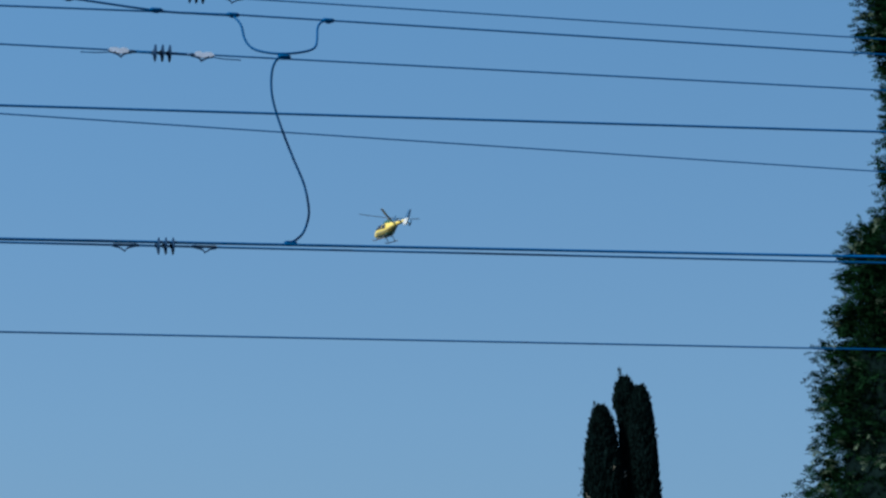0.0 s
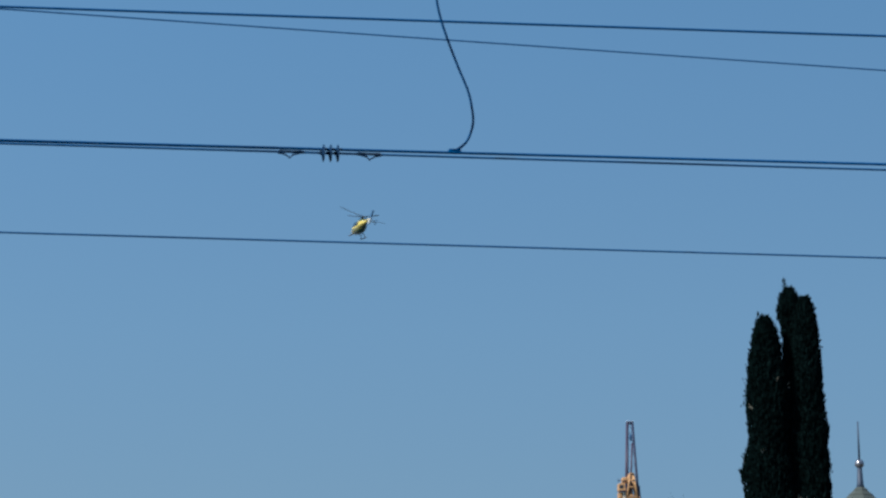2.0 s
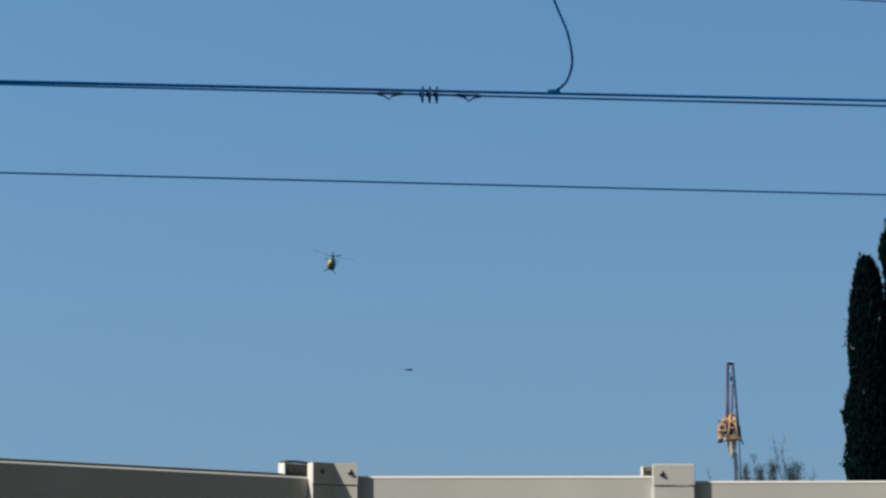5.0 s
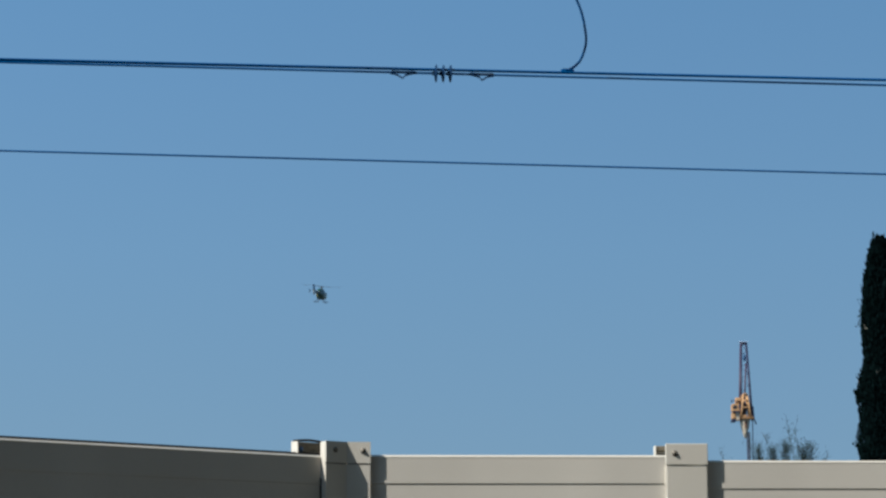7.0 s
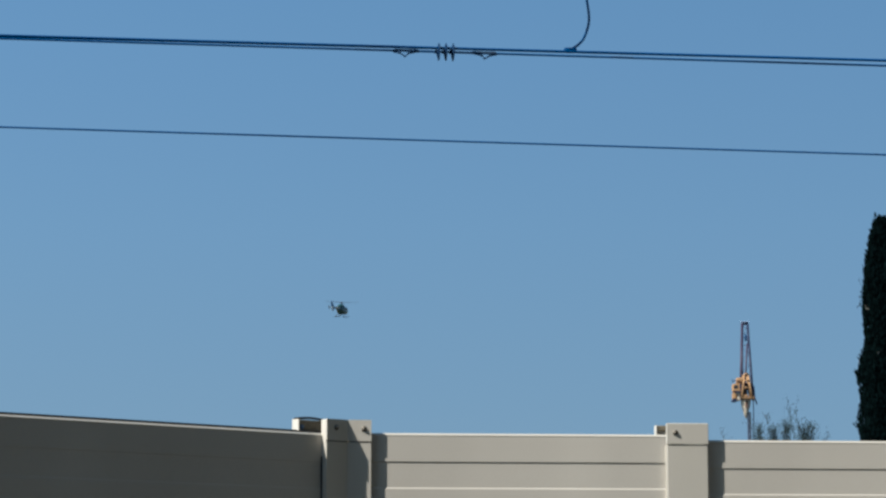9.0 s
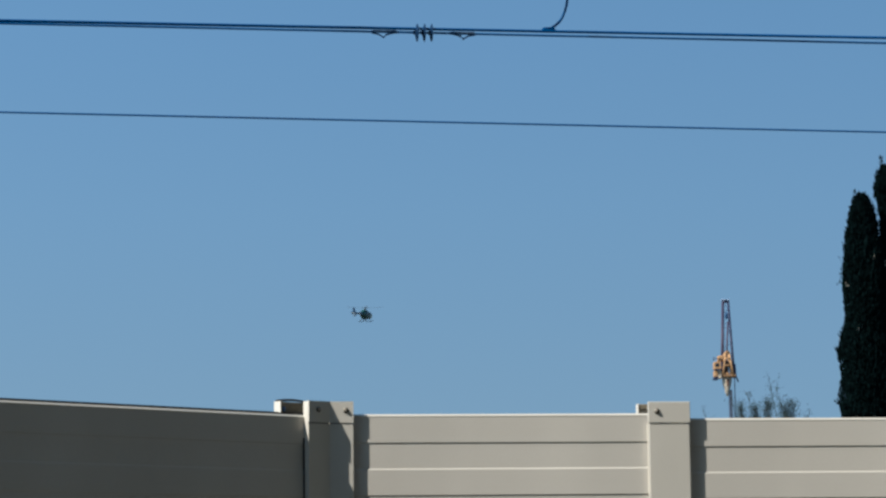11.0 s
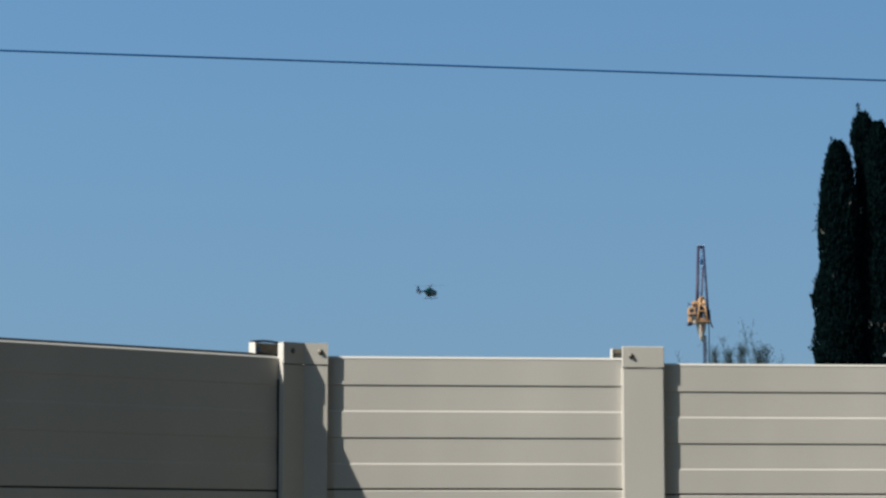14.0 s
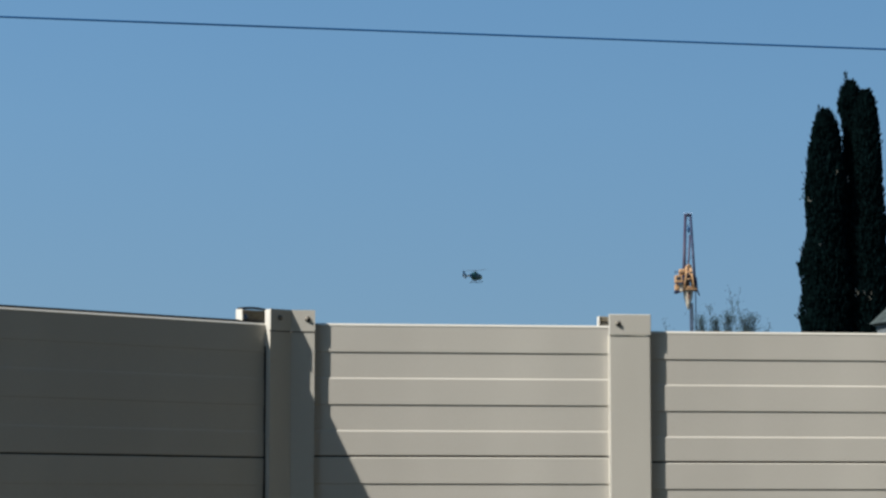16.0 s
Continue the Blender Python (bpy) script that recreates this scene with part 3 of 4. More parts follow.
def build_cypresses():
    column = [(0.0, 0.5), (0.10, 0.72), (0.35, 0.74), (0.6, 0.70), (0.71, 0.53), (0.81, 0.58), (0.916, 0.43), (0.96, 0.30), (0.99, 0.16), (1.0, 0.06)]
    stout = [(0.0, 0.5), (0.10, 0.75), (0.4, 0.72), (0.6, 0.60), (0.75, 0.42), (0.80, 0.30), (0.84, 0.18), (0.90, 0.17), (0.955, 0.30), (0.985, 0.20), (1.0, 0.06)]
    side = [(0.0, 0.5), (0.10, 0.66), (0.45, 0.61), (0.65, 0.51), (0.75, 0.42), (0.83, 0.40), (0.87, 0.38), (0.95, 0.28), (0.985, 0.15), (1.0, 0.03)]
    cypress((13.19, 75.0, 0), 13.60, column, 3, 0.0, 15000, "dark green columnar cypress, the shorter of a close pair")
    cypress((14.04, 75.4, 0), 14.55, stout, 5, 0.0, 15000, "dark green columnar cypress, tallest of a close pair")
    cypress((14.45, 75.0, 0), 14.20, side, 8, 0.0, 14000, "dark green columnar cypress, grown into its neighbour")


def build_thuja():
    """A broad, soft evergreen with drooping fringed branches."""
    rng = np.random.default_rng(21)
    at, height = Vector((13.2, 36.6, 0)), 15.5
    t = thing("thuja_tree", Matrix.Translation(at), "large dark green evergreen with loose feathery sprays", "tree")
    part("trunk", Form().tube([(0, 0, 0), (0.1, 0, 5), (0.0, 0.1, 10), (0.1, 0, 14.6)], [0.32, 0.25, 0.15, 0.03], 10), BARK, t, "brown fibrous trunk")
    prof = [(0.0, 2.2), (0.15, 3.8), (0.33, 4.2), (0.36, 4.5), (0.378, 4.45), (0.390, 3.85), (0.41, 3.68), (0.47, 3.50), (0.525, 3.52), (0.545, 3.22), (0.60, 3.02), (0.652, 2.90), (0.668, 2.30), (0.70, 2.15), (0.78, 2.02), (0.84, 2.05), (0.875, 2.45), (0.93, 1.7), (1.0, 0.2)]
    clumps = 7200
    z = rng.uniform(0.12, 0.99, clumps)
    ang = rng.uniform(0, 2 * np.pi, clumps)
    reach = profile_at(prof, z) * (1 - 0.30 * rng.random(clumps) ** 1.3) * rng.uniform(0.90, 0.99, clumps)
    limb = Form()
    for i in range(0, clumps, 9):
        q = Vector((reach[i] * 0.85 * math.cos(ang[i]), reach[i] * 0.85 * math.sin(ang[i]), z[i] * height))
        limb.tube([(0, 0, max(q.z - reach[i] * 0.5, 0.4)), q * 0.5 + Vector((0, 0, q.z * 0.5 - reach[i] * 0.2)), q], [0.05, 0.03, 0.008], 5)
    tagged(part("limbs", limb, BARK, t, "thin brown limbs"), kind="stuff")
    per = 27
    n = clumps * per
    out = np.stack([np.cos(ang), np.sin(ang), np.full(clumps, 0.45)], 1) + rng.normal(size=(clumps, 3)) * 0.35
    out /= np.linalg.norm(out, axis=1)[:, None]
    c = np.repeat(np.stack([reach * np.cos(ang), reach * np.sin(ang), z * height], 1), per, 0)
    axis = np.repeat(out, per, 0)
    along = rng.uniform(-0.30, 0.10, n)
    pos = c + axis * along[:, None] + rng.normal(size=(n, 3)) * 0.05
    way = axis + rng.normal(size=(n, 3)) * 0.38
    length = rng.uniform(0.07, 0.20, n)
    vs, fs = fronds(rng, pos, way, length, length * rng.uniform(0.24, 0.42, n))
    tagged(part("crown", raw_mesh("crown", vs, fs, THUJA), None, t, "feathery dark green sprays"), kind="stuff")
    # pale sprays painted as sunlit, in small bunches at the ends of some sprays
    pick = rng.choice(clumps, 900, replace=False)
    tip = np.repeat(np.stack([reach * np.cos(ang), reach * np.sin(ang), z * height], 1)[pick] + out[pick] * 0.06, 9, 0)
    way = np.repeat(out[pick], 9, 0) + rng.normal(size=(len(tip), 3)) * 0.5
    vs, fs = fronds(rng, tip + rng.normal(size=tip.shape) * 0.04, way, rng.uniform(0.07, 0.15, len(tip)), rng.uniform(0.02, 0.045, len(tip)))
    tagged(part("lit_sprays", raw_mesh("lit_sprays", vs, fs, LIT_THUJA), None, t, "pale grey-green sprays painted as sunlit"), kind="stuff")
    # near-black shell in place of the shade deep in the crown
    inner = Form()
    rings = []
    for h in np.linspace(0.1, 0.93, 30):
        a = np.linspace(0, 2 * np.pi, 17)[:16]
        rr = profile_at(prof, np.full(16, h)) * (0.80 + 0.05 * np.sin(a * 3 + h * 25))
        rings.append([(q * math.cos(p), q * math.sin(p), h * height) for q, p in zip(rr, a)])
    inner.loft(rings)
    part("inner_crown", inner, CYPRESS, t, "near-black shell that paints the shade inside the crown")


def build_bush():
    """A thin-leaved small tree: upright stems with wispy twigs and a few leaf tufts."""
    rng = np.random.default_rng(4)
    t = thing("sparse_tree", Matrix.Translation((12.72, 95.0, 0)), "sparse grey-green tree with wispy upright twigs", "tree")
    part("trunk", Form().tube([(0, 0, 0), (0.05, 0, 3.0), (0, 0.05, 5.4)], [0.16, 0.12, 0.08], 8), BARK, t, "grey-brown trunk")
    twigs, pos, way = Form(), [], []
    # reach from the trunk, height of the tip, lean of the tip, fullness
    stems = [(-2.2, 8.95, -0.30, 0.03), (-1.25, 9.45, -0.25, 0.3), (-1.1, 9.1, 0.1, 0.9), (-0.85, 9.0, -0.1, 1.0), (-0.7, 9.5, 0.05, 0.35), (-0.5, 9.0, 0.1, 1.0),
             (-0.28, 8.95, 0.1, 0.8), (0.2, 8.95, -0.05, 0.5), (0.38, 9.15, -0.1, 0.9), (0.55, 9.35, -0.15, 0.8), (0.80, 10.15, -0.50, 0.30), (1.0, 9.8, -0.40, 0.40),
             (0.78, 9.0, 0.1, 0.9), (1.0, 9.05, 0.1, 1.0), (1.22, 9.2, 0.15, 0.7), (1.9, 8.85, 0.2, 0.12)]
    for x, top, lean, full in stems:
        x, top = x * 0.86, top - 0.33
        y = float(rng.uniform(-0.9, 0.9))
        base, knee, tip = Vector((x * 0.1, y * 0.1, 5.2)), Vector((x * 0.9, y * 0.9, 7.6)), Vector((x + lean, y, top))
        line = [base.lerp(knee, k / 3) for k in range(3)] + [knee.lerp(tip, k / 4) + Vector(rng.normal(size=3)) * 0.03 for k in range(5)]
        twigs.tube(line, [0.040, 0.032, 0.022, 0.014, 0.010, 0.007, 0.005, 0.003], 5)
        for k in range(int(9 + 28 * full)):
            u = rng.uniform(0.15, 1.0)
            p = knee.lerp(tip, u)
            d = ((tip - knee).normalized() + Vector(rng.normal(size=3)) * 0.55).normalized()
            q = p + d * rng.uniform(0.12, 0.42)
            twigs.tube([p, p.lerp(q, 0.5) + Vector(rng.normal(size=3)) * 0.02, q], [0.008, 0.006, 0.003], 4)
            for _ in range(int(3 + 24 * full * (1.15 - u * 0.8))):
                pos.append(p.lerp(q, rng.uniform(0.2, 1.0)) + Vector(rng.normal(size=3)) * 0.075)
                way.append(d + Vector(rng.normal(size=3)) * 0.35)
    tagged(part("branchwork", twigs, TWIG, t, "thin grey twigs"), kind="stuff")
    pos, way = np.array([tuple(p) for p in pos]), np.array([tuple(p) for p in way])
    vs, fs = leaf_sprays(rng, pos, way, rng.uniform(0.035, 0.08, len(pos)), rng.uniform(0.008, 0.018, len(pos)))
    tagged(part("leaves", raw_mesh("leaves", vs, fs, BUSH), None, t, "scattered small grey-green leaves"), kind="stuff")


build_cypresses()
build_thuja()
build_bush()


# ---- tower crane in the distance ----
def lattice(f, a, b, w0, w1, bays, r, brace):
    """Four chords from a to b with cross bracing."""
    a, b = Vector(a), Vector(b)
    d = (b - a).normalized()
    sx = Vector((1, 0, 0))
    sy = d.cross(sx).normalized()
    corner = ((-1, -1), (1, -1), (1, 1), (-1, 1))

    def at(i, c):
        k = i / bays
        w = (w0 + (w1 - w0) * k) / 2
        return a + (b - a) * k + sx * (c[0] * w) + sy * (c[1] * w)
    for c in corner:
        f.tube([at(0, c), at(bays, c)], r, 6)
    for i in range(bays):
        for j in range(4):
            p, q = corner[j], corner[(j + 1) % 4]
            f.tube([at(i, p if i % 2 else q), at(i + 1, q if i % 2 else p)], brace, 4)
    for j in range(4):
        f.tube([at(bays, corner[j]), at(bays, corner[(j + 1) % 4])], r, 4)


def build_crane():
    c = thing("tower_crane", pose(48.2, 400.0, 0), "orange tower crane with a dark steep jib", "crane")
    f = Form()
    lattice(f, (0.26, 0, 0), (0.26, 0, 34.2), 0.32, 0.32, 40, 0.13, 0.08)
    part("mast", f, MAST_GREY, c, "slender grey lattice mast")
    f = Form().tube([(1.05, 0.6, 0), (1.05, 0.6, 37.5)], 0.08, 6)
    part("hoist_cable", f, MAST_GREY, c, "thin grey hoist cable beside the mast")
    f = Form().lathe([(0.12, 33.3), (0.30, 33.9), (0.70, 35.2), (0.84, 36.3), (0.62, 36.5)], 10, at=(-0.02, 0, 0))
    part("slewing_cone", f, CREAM, c, "cream tapered slewing base").location = (-0.22, 0, 0)
    part("base_plate", Form().box((-0.42, -0.93, 34.9), (-0.02, -0.80, 36.0), 0.05), RUST, c, "dark brown plate on the slewing base")
    part("slewing_ring", Form().box((-0.95, -1.7, 36.3), (1.0, 0.9, 36.6), 0.06), ORANGE, c)
    lo, hi = 38.2, 49.2
    for x0, x1, z0, r, mat, label in ((-1.0, 0.12, 38.4, 0.19, RED_STEEL, "dull dark red jib chord"), (0.95, 0.98, 36.2, 0.20, DARK_STEEL, "dark blue jib chord"),
                                      (-0.72, 0.24, 38.6, 0.12, DARK_STEEL, "dark blue jib chord")):
        part("jib_chord", Form().tube([(x0, 0, z0), (x1, 6.0, hi)], r, 6), mat, c, label)
    part("jib_head", Form().tube([(0.0, 6.0, hi), (1.1, 6.0, hi)], 0.24, 6), DARK_STEEL, c, "dark jib head")
    part("head_plate", Form().box((-0.2, 5.7, hi + 0.24), (1.25, 6.3, hi + 0.34), 0.03), SHINY, c, "pale plate on the jib head")
    f = Form()
    for k in range(10):
        z0, z1 = 39.0 + k, 40.0 + k
        p, q = (z0 - lo) / (hi - lo), (z1 - lo) / (hi - lo)
        a, b = (-1.0 + 1.12 * p, p * 6), (0.95 + 0.03 * q, q * 6)
        if k % 2:
            a, b = (0.95 + 0.03 * p, p * 6), (-1.0 + 1.12 * q, q * 6)
        f.tube([(a[0], a[1], z0), (b[0], b[1], z1)], 0.04, 4)
    part("jib_bracing", f, DARK_STEEL, c, "thin dark jib bracing")
    part("luffing_strut", Form().tube([(-0.35, -0.6, 38.5), (0.30, 1.2, 45.4)], 0.14, 6), RED_STEEL, c, "dull red luffing strut")
    part("pulley_block", Form().lathe([(0.05, 46.0), (0.22, 46.3), (0.22, 46.8), (0.08, 47.2)], 8, at=(0.35, 3.5, 0)), GALVANISED, c, "small grey pulley block")
    f = Form()
    for x in (-0.80, 0.80):
        f.tube([(x, -1.6, 36.5), (x * 0.30, -1.2, 40.3)], 0.17, 6)
        f.tube([(x, 0.8, 36.5), (x * 0.30, 0.3, 40.3)], 0.17, 6)
    for z, w in ((36.8, 0.72), (38.1, 0.52), (39.2, 0.38), (40.3, 0.24)):
        f.tube([(-w, -1.45, z), (w, -1.45, z)], 0.12, 5)
        f.tube([(w, -1.45, z), (w, 0.7, z)], 0.08, 5)
    part("a_frame", f, ORANGE, c, "orange A-shaped frame").location = (-0.22, 0, 0)
    body = part("machinery_house", Form().box((-2.35, -1.2, 37.5), (-1.05, 0.9, 38.75), 0.12), ORANGE, c, "weathered orange machinery house")
    part("window", Form().box((-2.2, -1.24, 37.95), (-1.6, -1.19, 38.45), 0.02), WINDOW_DARK, body, "dark cab window")
    part("vent", Form().box((-1.2, -1.24, 37.7), (-0.95, -1.19, 38.5), 0.02), DARK_STEEL, body, "dark vent grille")
    part("winch_house", Form().box((-1.7, -0.9, 38.8), (-0.75, 0.6, 39.75), 0.10), ORANGE, c, "orange winch housing")
    part("counterweight", Form().box((-2.35, -1.0, 36.35), (-1.75, 0.8, 37.35), 0.08), ORANGE, c, "orange counterweight slab")
    part("counterweight", Form().box((-1.65, -1.0, 36.1), (-1.15, 0.8, 37.35), 0.08), CREAM, c, "cream counterweight slab")
    part("counterweight", Form().box((-2.45, -1.0, 35.9), (-1.75, 0.8, 36.25), 0.06), DARK_STEEL, c, "dark counterweight slab")
    # solid dark block that paints a shaded gap in the machinery
    part("winch", Form().box((-1.05, -0.8, 36.6), (-0.75, 0.7, 38.6), 0.08), DARK_STEEL, c, "dark upright block in place of a shaded gap")
    part("hoist_frame", Form().box((-0.95, 0.2, 36.7), (0.12, 0.9, 39.0), 0.08), RUST, c, "dark brown hoist frame behind the A-frame")
    # two more shaded gaps, drawn as a dark slab and box
    part("walkway", Form().box((-2.3, -1.35, 37.36), (-0.8, -0.95, 37.50), 0.03), DARK_STEEL, c, "dark flat slab in place of a shaded gap")
    part("gap_box", Form().box((-1.30, -1.30, 38.0), (-1.02, -1.0, 38.7), 0.04), DARK_STEEL, c, "small dark box in place of a shaded gap")
    part("walkway_rail", Form().tube([(-2.4, -1.0, 39.5), (-2.4, -1.0, 38.95), (-2.2, -1.0, 39.25), (-1.0, -1.0, 39.15)], 0.07, 5), DARK_STEEL, c, "dark walkway rail")
    part("stay_bar", Form().tube([(1.00, -0.6, 38.4), (1.15, -0.6, 36.4), (1.50, -0.6, 35.5)], 0.12, 5), DARK_STEEL, c, "dark bent stay bar")


build_crane()


# ---- small turret with a pointed roof ----
def build_turret():
    ax, ay = 11.68, 55.0
    h = thing("turret_house", pose(ax, ay, 0), "rendered turret, its wall greyed for shade, with a pointed slate roof", "house")
    f = Form().lathe([(0.93, 0.0), (0.93, 5.63)], 8)
    part("wall", f, RENDER_WALL, h, "rendered wall, its shade put into the grey")
    roof = Form().lathe([(0.99, 5.61), (1.04, 5.625), (1.05, 5.66), (0.0, 6.66)], 8)
    r = part("roof", roof, SLATE, h, "grey-green slate roof")
    rng = random.Random(6)
    courses = 9
    for k in range(courses):
        z0, z1 = 5.65 + 0.99 * k / courses, 5.65 + 0.99 * (k + 1.25) / courses
        for side in range(8):
            a0, a1 = (side + 0.0) * math.pi / 4, (side + 1.0) * math.pi / 4
            n = max(1, round(4 * (1 - k / courses)))
            f = Form()
            for j in range(n):
                u0, u1 = j / n + 0.01, (j + 1) / n - 0.01

                def spot(u, z, lift):
                    rad = 1.05 * max(0.0, 1 - (z - 5.66) / 1.0) + lift
                    p, q = Vector((math.cos(a0), math.sin(a0), 0)), Vector((math.cos(a1), math.sin(a1), 0))
                    w = (p + (q - p) * u) * rad
                    return (w.x, w.y, z)
                dz = rng.uniform(-0.012, 0.012)
                vs = [spot(u0, z0 + dz, 0.030), spot(u1, z0 + dz, 0.030), spot(u1, z1, 0.006), spot(u0, z1, 0.006),
                      spot(u0, z0 + dz, 0.012), spot(u1, z0 + dz, 0.012)]
                f.add(vs, [(0, 1, 2, 3), (4, 5, 1, 0)])
            part("slate_course", f, SLATE, r)
    f = Form().tube([(0, 0, 6.55), (0, 0, 6.67), (0, 0, 7.08)], [0.10, 0.075, 0.05], 10)
    part("finial_stem", f, MAST_GREY, h, "dark metal finial stem")
    prof = [(0.102 * math.sin(math.pi * k / 12) + 0.001, 7.11 - 0.102 * math.cos(math.pi * k / 12)) for k in range(13)]
    part("finial_ball", Form().lathe(prof, 20), FINIAL, h, "grey metal ball")
    part("finial_spike", Form().tube([(0, 0, 7.20), (0, 0, 8.05)], [0.024, 0.015], 8), MAST_GREY, h, "thin dark spike")


build_turret()


# ---- helicopter ----
def oval(x, zc, w, h, n=20, square=0.8):
    out = []
    for k in range(n):
        a = 2 * math.pi * k / n
        c, s = math.cos(a), math.sin(a)
        out.append((x, w * math.copysign(abs(c) ** square, c), zc + h * math.copysign(abs(s) ** square, s)))
    return out


def build_helicopter():
    h = thing("helicopter", pose(29.07, 320, 76.9), "yellow and dark green helicopter with dark windows, flying", "helicopter")
    secs = [(3.25, -0.45, 0.06, 0.06), (3.05, -0.42, 0.42, 0.34), (2.6, -0.28, 0.64, 0.58), (1.9, -0.08, 0.76, 0.80), (1.0, 0.02, 0.80, 0.92),
            (0.0, 0.05, 0.80, 0.95), (-0.9, 0.10, 0.76, 0.90), (-1.6, 0.28, 0.60, 0.68), (-2.3, 0.48, 0.40, 0.42), (-2.7, 0.56, 0.28, 0.30)]
    body = part("fuselage", Form().loft([oval(*s) for s in secs]), YELLOW, h, "yellow rounded cabin")
    f = Form().loft([oval(x, z, w, hh, 16) for x, z, w, hh in ((1.0, 0.92, 0.25, 0.12), (0.6, 1.02, 0.48, 0.28), (-0.4, 1.08, 0.55, 0.34), (-1.4, 0.98, 0.50, 0.30), (-2.1, 0.82, 0.28, 0.18))])
    part("engine_cowling", f, GREEN, h, "dark green engine cowling")
    glass = [(3.12, -0.25, 0.30, 0.22), (2.66, 0.02, 0.60, 0.36), (2.1, 0.14, 0.745, 0.50), (1.55, 0.20, 0.79, 0.60)]
    part("windscreen", Form().loft([oval(*s) for s in glass]), COCKPIT, body, "dark tinted windscreen")
    for s in (-1, 1):
        for x0, x1 in ((0.35, 1.35), (-0.85, 0.15)):
            f = Form()
            f.box((x0, s * 0.82 - 0.03, 0.02), (x1, s * 0.82 + 0.03, 0.62), 0.02)
            part("side_window", f, COCKPIT, body, "dark side window")
    rear = Form().loft([oval(x, z, w, hh) for x, z, w, hh in ((-1.40, 0.215, 0.665, 0.77), (-1.62, 0.28, 0.61, 0.69), (-2.32, 0.48, 0.41, 0.43), (-2.72, 0.56, 0.29, 0.31))])
    part("rear_doors", rear, YELLOW, h, "yellow rear clamshell doors")
    # shade on the right half of the cabin and of the doors, painted dark green
    half = [s for s in secs if -2.8 < s[0] < 2.4]
    flank = Form().loft([[(x - 0.03, min(y * 1.045, 0.32 * w), zc + (z - zc) * 1.03) for _, y, z in oval(x, zc, w, hh, 28) if y < 0.36 * w] for x, zc, w, hh in half])
    part("flank_shade", flank, GREEN, body, "right half of the cabin, its shade painted dark green")
    lower = Form().loft([[(x - 0.02, y * 1.03, zc + (z - zc) * 1.02) for _, y, z in oval(x, zc, w, hh, 28) if y > 0.38 * w and z < zc - 0.30 * hh] for x, zc, w, hh in half])
    part("lower_panel", lower, OLIVE, body, "olive lower left flank")
    f = Form().loft([oval(x, z, w, hh, 12) for x, z, w, hh in ((2.5, -0.66, 0.30, 0.16), (1.0, -0.74, 0.56, 0.20), (-0.9, -0.66, 0.54, 0.18), (-1.6, -0.36, 0.30, 0.1))])
    part("belly", f, GREEN, h, "dark green belly")
    f = Form().loft([oval(x, z, r, r, 14, 1.0) for x, z, r in ((-2.2, 0.56, 0.34), (-3.6, 0.62, 0.25), (-5.2, 0.68, 0.19))])
    boom = part("tail_boom", f, YELLOW, h, "yellow tail boom")
    # the boom's shaded right half, painted on in dark blue
    f = Form().loft([[(px, y * 1.05, z) for px, y, z in oval(x, z, r, r * 1.04, 28, 1.0) if y < 0.1 * r] for x, z, r in ((-2.3, 0.56, 0.34), (-3.6, 0.62, 0.25), (-5.15, 0.68, 0.19))])
    part("boom_shade", f, BLUE, boom, "right half of the boom, its shade painted dark blue")
    f = Form().plate([(-4.85, 0.60), (-5.25, 0.05), (-6.05, -0.02), (-6.35, 0.55), (-6.55, 1.35), (-6.75, 2.05), (-6.25, 2.08), (-5.75, 1.35), (-5.2, 1.0)], -0.09, 0.09)
    fin = part("tail_fin", f, PALE, h, "swept white tail fin with a dark blue top")
    part("fin_stripe", Form().plate([(-5.25, 0.95), (-6.46, 0.95), (-6.78, 2.07), (-6.22, 2.10), (-5.72, 1.38)], -0.10, 0.10), BLUE, fin, "dark blue fin top")
    ring = Form()
    pts = [(-5.65 + 0.50 * math.cos(2 * math.pi * k / 20), 0.0, 0.55 + 0.50 * math.sin(2 * math.pi * k / 20)) for k in range(21)]
    ring.tube(pts, 0.10, 8, caps=False)
    part("fan_shroud", ring, BLUE, h, "round dark blue tail fan shroud")
    f = Form().box((-4.75, -1.25, 0.66), (-4.25, 1.25, 0.72), 0.02)
    part("tailplane", f, OLIVE, h, "olive tailplane")
    for s in (-1, 1):
        part("end_plate", Form().plate([(-4.15, 0.35), (-4.85, 0.35), (-5.05, 1.15), (-4.65, 1.15)], s * 1.25 - 0.025, s * 1.25 + 0.025), BLUE, h, "small dark blue end plate")
        part("skid", Form().tube([(-1.7, s * 1.0, -1.48), (1.6, s * 1.0, -1.50), (2.0, s * 1.0, -1.40), (2.2, s * 1.0, -1.22)], 0.065, 8), ROTOR_GREY, h, "dark landing skid")
    for x in (-0.9, 1.1):
        part("cross_tube", Form().tube([(x, -1.0, -1.48), (x, -0.75, -1.05), (x, -0.4, -0.86), (x, 0.4, -0.86), (x, 0.75, -1.05), (x, 1.0, -1.48)], 0.055, 8), ROTOR_GREY, h, "dark skid cross tube")
    part("rotor_mast", Form().tube([(0, 0, 1.2), (0, 0, 1.78)], [0.26, 0.17], 10), ROTOR_GREY, h, "dark rotor mast")
    rotor = part("main_rotor", Form().lathe([(0.05, -0.08), (0.26, -0.06), (0.30, 0.02), (0.12, 0.10)], 16), ROTOR_GREY, h, "dark rotor hub")
    rotor.location = (0, 0, 1.82)
    for k in range(4):
        f = Form()
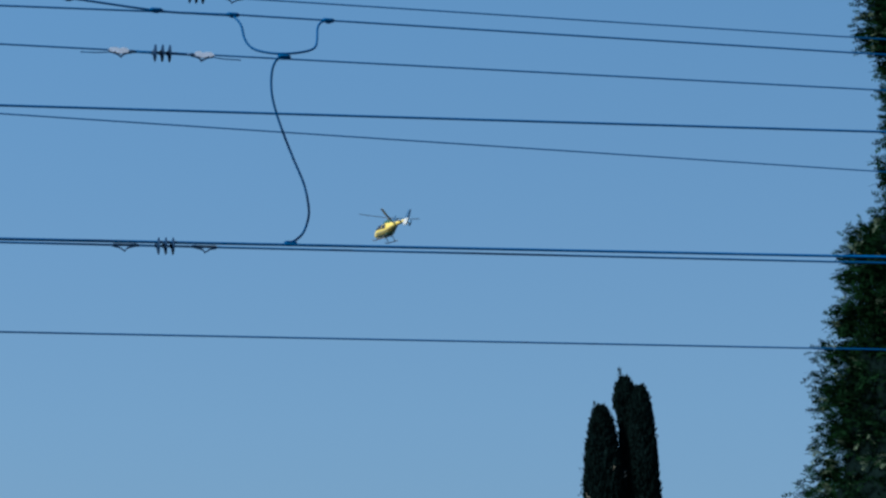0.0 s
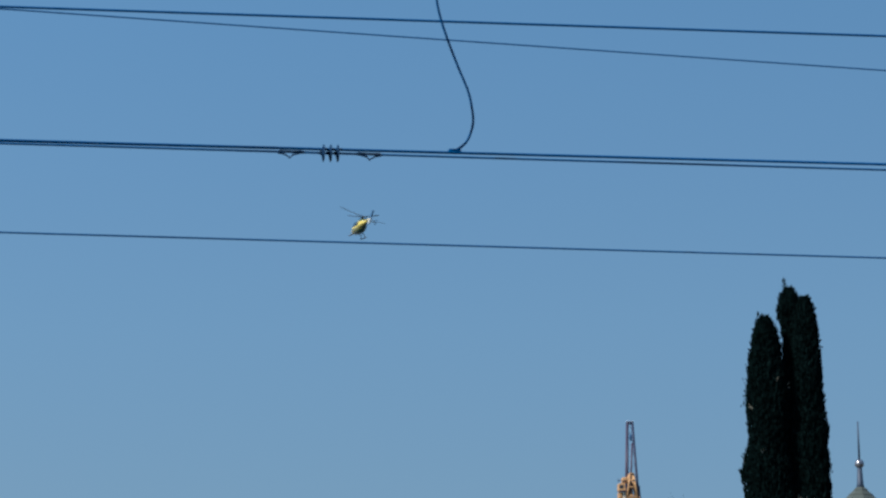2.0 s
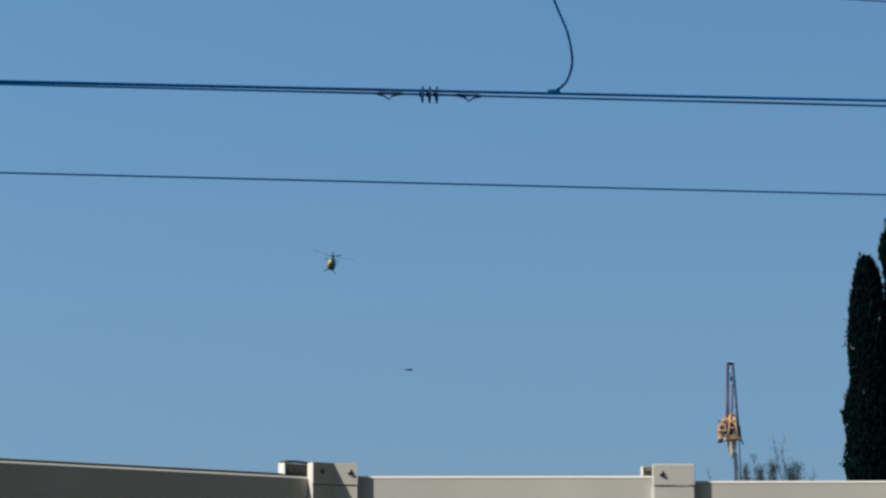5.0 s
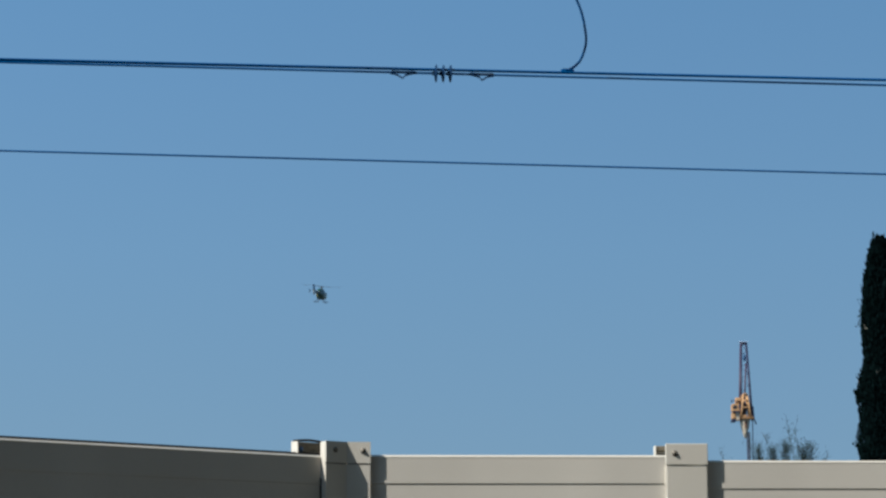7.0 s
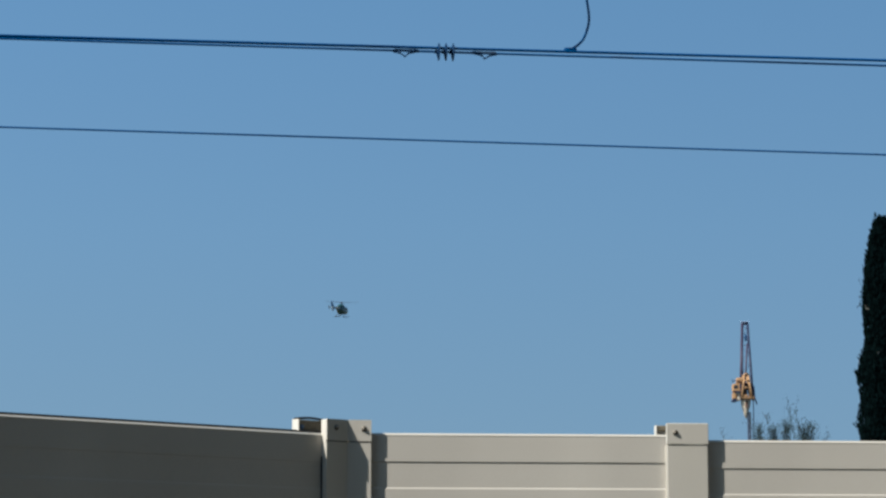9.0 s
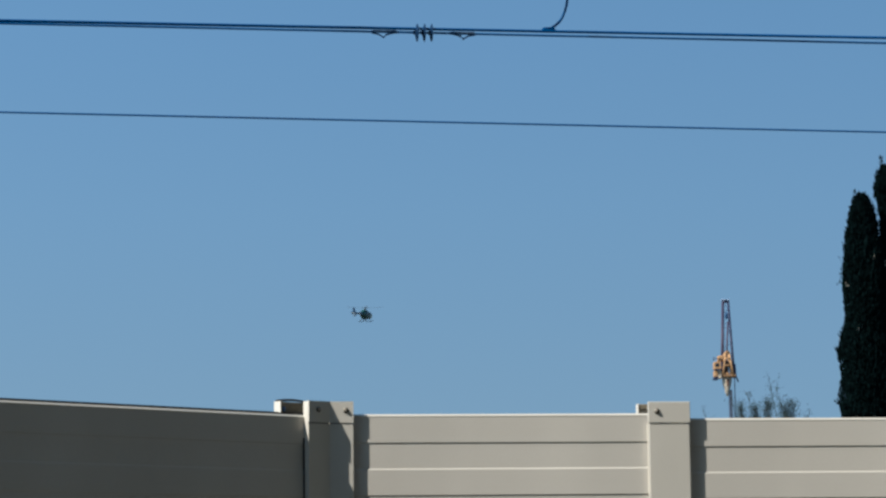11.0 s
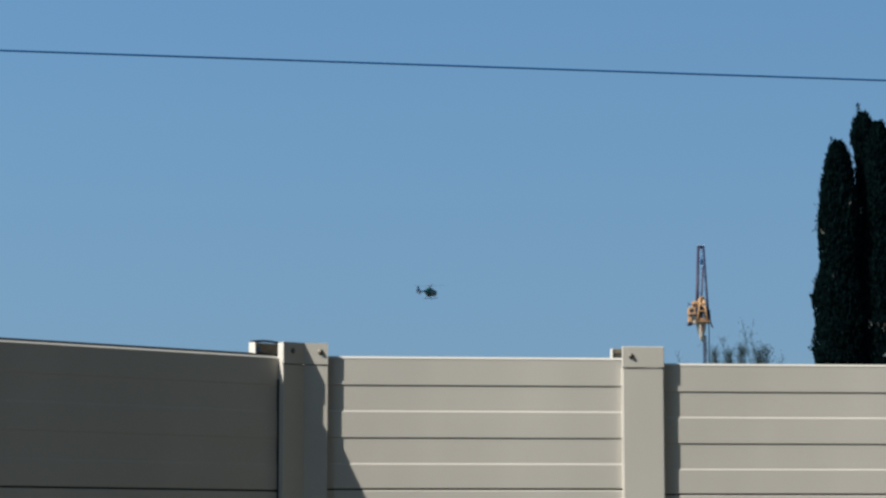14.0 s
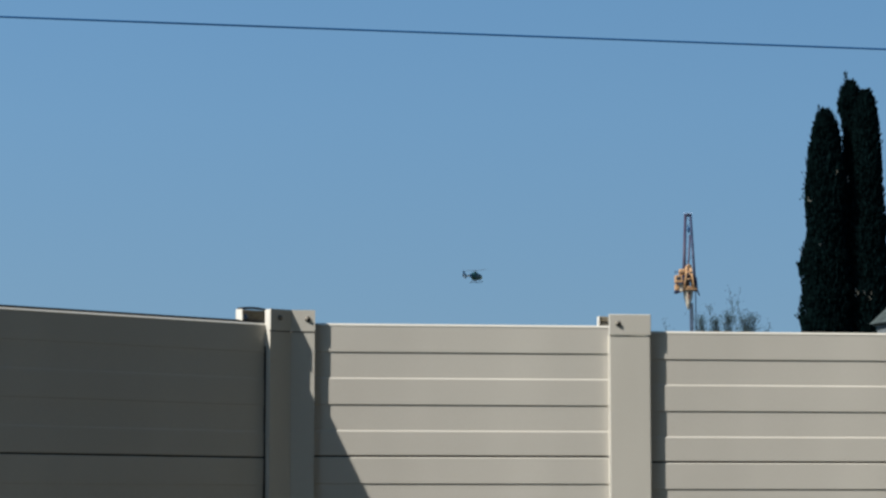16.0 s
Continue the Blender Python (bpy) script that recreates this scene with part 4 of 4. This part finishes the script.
        f.loft([[(x, -0.19, 0.0 + d), (x, 0.02, 0.03 + d), (x, 0.20, 0.0 + d), (x, 0.02, -0.02 + d)] for x, d in ((0.7, 0.0), (2.2, 0.05), (3.4, 0.11), (4.4, 0.19))], smooth=False)
        f.tube([(0.1, 0, 0), (0.8, 0, 0.0)], 0.06, 6)
        b = part("rotor_blade", f, ROTOR_GREY, rotor, "long dark rotor blade")
        b.rotation_euler = (0, 0, math.pi / 2 * k)
    fan = part("tail_fan", Form().lathe([(0.10, -0.06), (0.12, 0.0), (0.10, 0.06)], 12, turn=Matrix.Rotation(radians(90), 3, "X")), ROTOR_GREY, h, "dark tail fan hub")
    fan.location = (-5.65, 0, 0.55)
    for k in range(8):
        b = part("fan_blade", Form().box((0.08, -0.015, -0.04), (0.40, 0.015, 0.04), 0.008), ROTOR_GREY, fan)
        b.rotation_euler = (0, math.pi / 4 * k, 0)
    return h, rotor, fan


def build_bird():
    b = thing("bird", pose(-75, 150, 42), "small dark bird in flight with spread wings", "bird")
    b.scale = (1.35, 1.35, 1.35)
    secs = [(0.20, 0.0, 0.01, 0.01), (0.15, 0.005, 0.035, 0.035), (0.05, 0.0, 0.055, 0.05), (-0.08, 0.0, 0.045, 0.04), (-0.16, 0.0, 0.02, 0.018)]
    part("body", Form().loft([oval(*s, 10, 1.0) for s in secs]), FEATHER, b)
    part("tail", Form().add([(-0.14, -0.02, 0), (-0.14, 0.02, 0), (-0.30, 0.06, 0.0), (-0.30, -0.06, 0.0), (-0.14, 0, 0.012), (-0.29, 0, 0.012)],
                            [(0, 1, 4), (0, 4, 5, 3), (1, 2, 5, 4), (0, 3, 2, 1), (2, 3, 5)]), FEATHER, b)
    wings = []
    for s in (1, -1):
        f = Form().loft([[(x0, s * y, z), ((x0 + x1) / 2, s * y, z + 0.012), (x1, s * y, z), ((x0 + x1) / 2, s * y, z - 0.004)]
                         for x0, x1, y, z in ((0.08, -0.09, 0.0, 0.0), (0.11, -0.10, 0.16, 0.01), (0.08, -0.08, 0.32, 0.0), (0.0, -0.05, 0.46, -0.01))], smooth=False)
        w = part("wing", f, FEATHER, b)
        w.location = (0, s * 0.035, 0.01)
        wings.append(w)
    return b, wings


helicopter, main_rotor, tail_fan = build_helicopter()
bird, bird_wings = build_bird()

# ---- what moves ----
# seconds, place, heading to the right of +y, bank to the right, nose down (degrees); it flies off and turns right
FLIGHT = [
    (0, 31.08, 342.1, 81.80, -21, 8, -5), (0.5, 24.16, 353.6, 80.91, -19, 10, -5), (1, 16.79, 365.2, 79.92, -17, 11, -5),
    (1.5, 10.78, 376.8, 79.22, -15, 12, -5), (2, 4.78, 388.4, 78.36, -13, 14, -5), (2.5, -0.58, 404.0, 78.45, -12, 16, -5),
    (3, -5.57, 420.0, 78.28, -11, 18, -5), (3.5, -9.75, 436.4, 78.65, -10, 20, -5), (4, -14.07, 453.0, 78.48, -8, 19, -5),
    (4.2, -15.02, 458.1, 78.43, -8, 18, -5), (6.3, -24.50, 506.8, 74.59, 11, 8, -6), (6.5, -24.99, 511.5, 74.42, 11, 8, -6),
    (7, -25.77, 524.1, 73.83, 12, 7, -6), (7.5, -25.77, 533.7, 72.62, 14, 7, -7), (8, -25.41, 543.3, 71.89, 15, 6, -7),
    (8.5, -24.62, 555.2, 71.73, 17, 6, -7), (9, -23.55, 567.4, 71.24, 18, 5, -7), (9.5, -22.01, 580.0, 71.58, 20, 5, -7),
    (12, -8.25, 621.1, 69.14, 26, 4, -8), (12.5, -4.57, 630.5, 68.81, 27, 4, -8), (13, -0.63, 640.0, 68.02, 28, 3, -8),
    (13.5, 3.17, 649.7, 67.49, 29, 3, -8), (14, 7.51, 659.7, 66.82, 30, 3, -8), (14.5, 11.16, 669.7, 66.60, 30, 3, -8),
    (15, 15.23, 679.9, 66.52, 31, 2, -8), (15.5, 19.33, 688.8, 66.26, 32, 2, -8), (16, 24.23, 697.9, 65.91, 32, 2, -8)]
# seconds and place of the bird, gliding down to the right
GLIDE = [
    (0.0, -82.0, 150.0, 47.5), (2.0, -46.5, 150.0, 35.0), (3.5, -20.99, 150.0, 26.45), (4.0, -12.72, 150.0, 23.33),
    (4.2, -10.16, 150.0, 22.36), (5.2, 0.6, 150.0, 18.2), (6.3, 8.53, 150.0, 13.70), (6.5, 9.53, 150.0, 12.81),
    (8.0, 16.5, 154.0, 7.0), (10.0, 25.0, 160.0, 4.0), (13.0, 40.0, 172.0, 4.0), (16.0, 56.0, 186.0, 4.0)]


def motions():
    rows = []
    for t, x, y, z, heading, bank, nose in FLIGHT:
        m = Matrix.Translation((x, y, z)) @ Matrix.Rotation(radians(90 - heading), 4, "Z") @ Matrix.Rotation(radians(nose), 4, "Y") @ Matrix.Rotation(radians(bank), 4, "X")
        rows.append((t, m))
    walk(helicopter, rows)
    steps = int(16.0 * FPS)
    walk(main_rotor, [(k / FPS, pose(0, 0, 1.82, 0, 0, 50 + 79 * k)) for k in range(steps + 1)])
    walk(tail_fan, [(k / FPS, pose(-5.65, 0, 0.55, 0, 83 * k, 0)) for k in range(steps + 1)])
    walk(bird, [(t, pose(x, y, z, 26 if t < 3.8 else 8, 2, -8)) for t, x, y, z in GLIDE])
    for w, s in zip(bird_wings, (1, -1)):
        walk(w, [(k / 10, pose(0, s * 0.035, 0.01, s * (-4 + 6 * math.sin(k * 0.9)), 0, 0)) for k in range(161)])


motions()
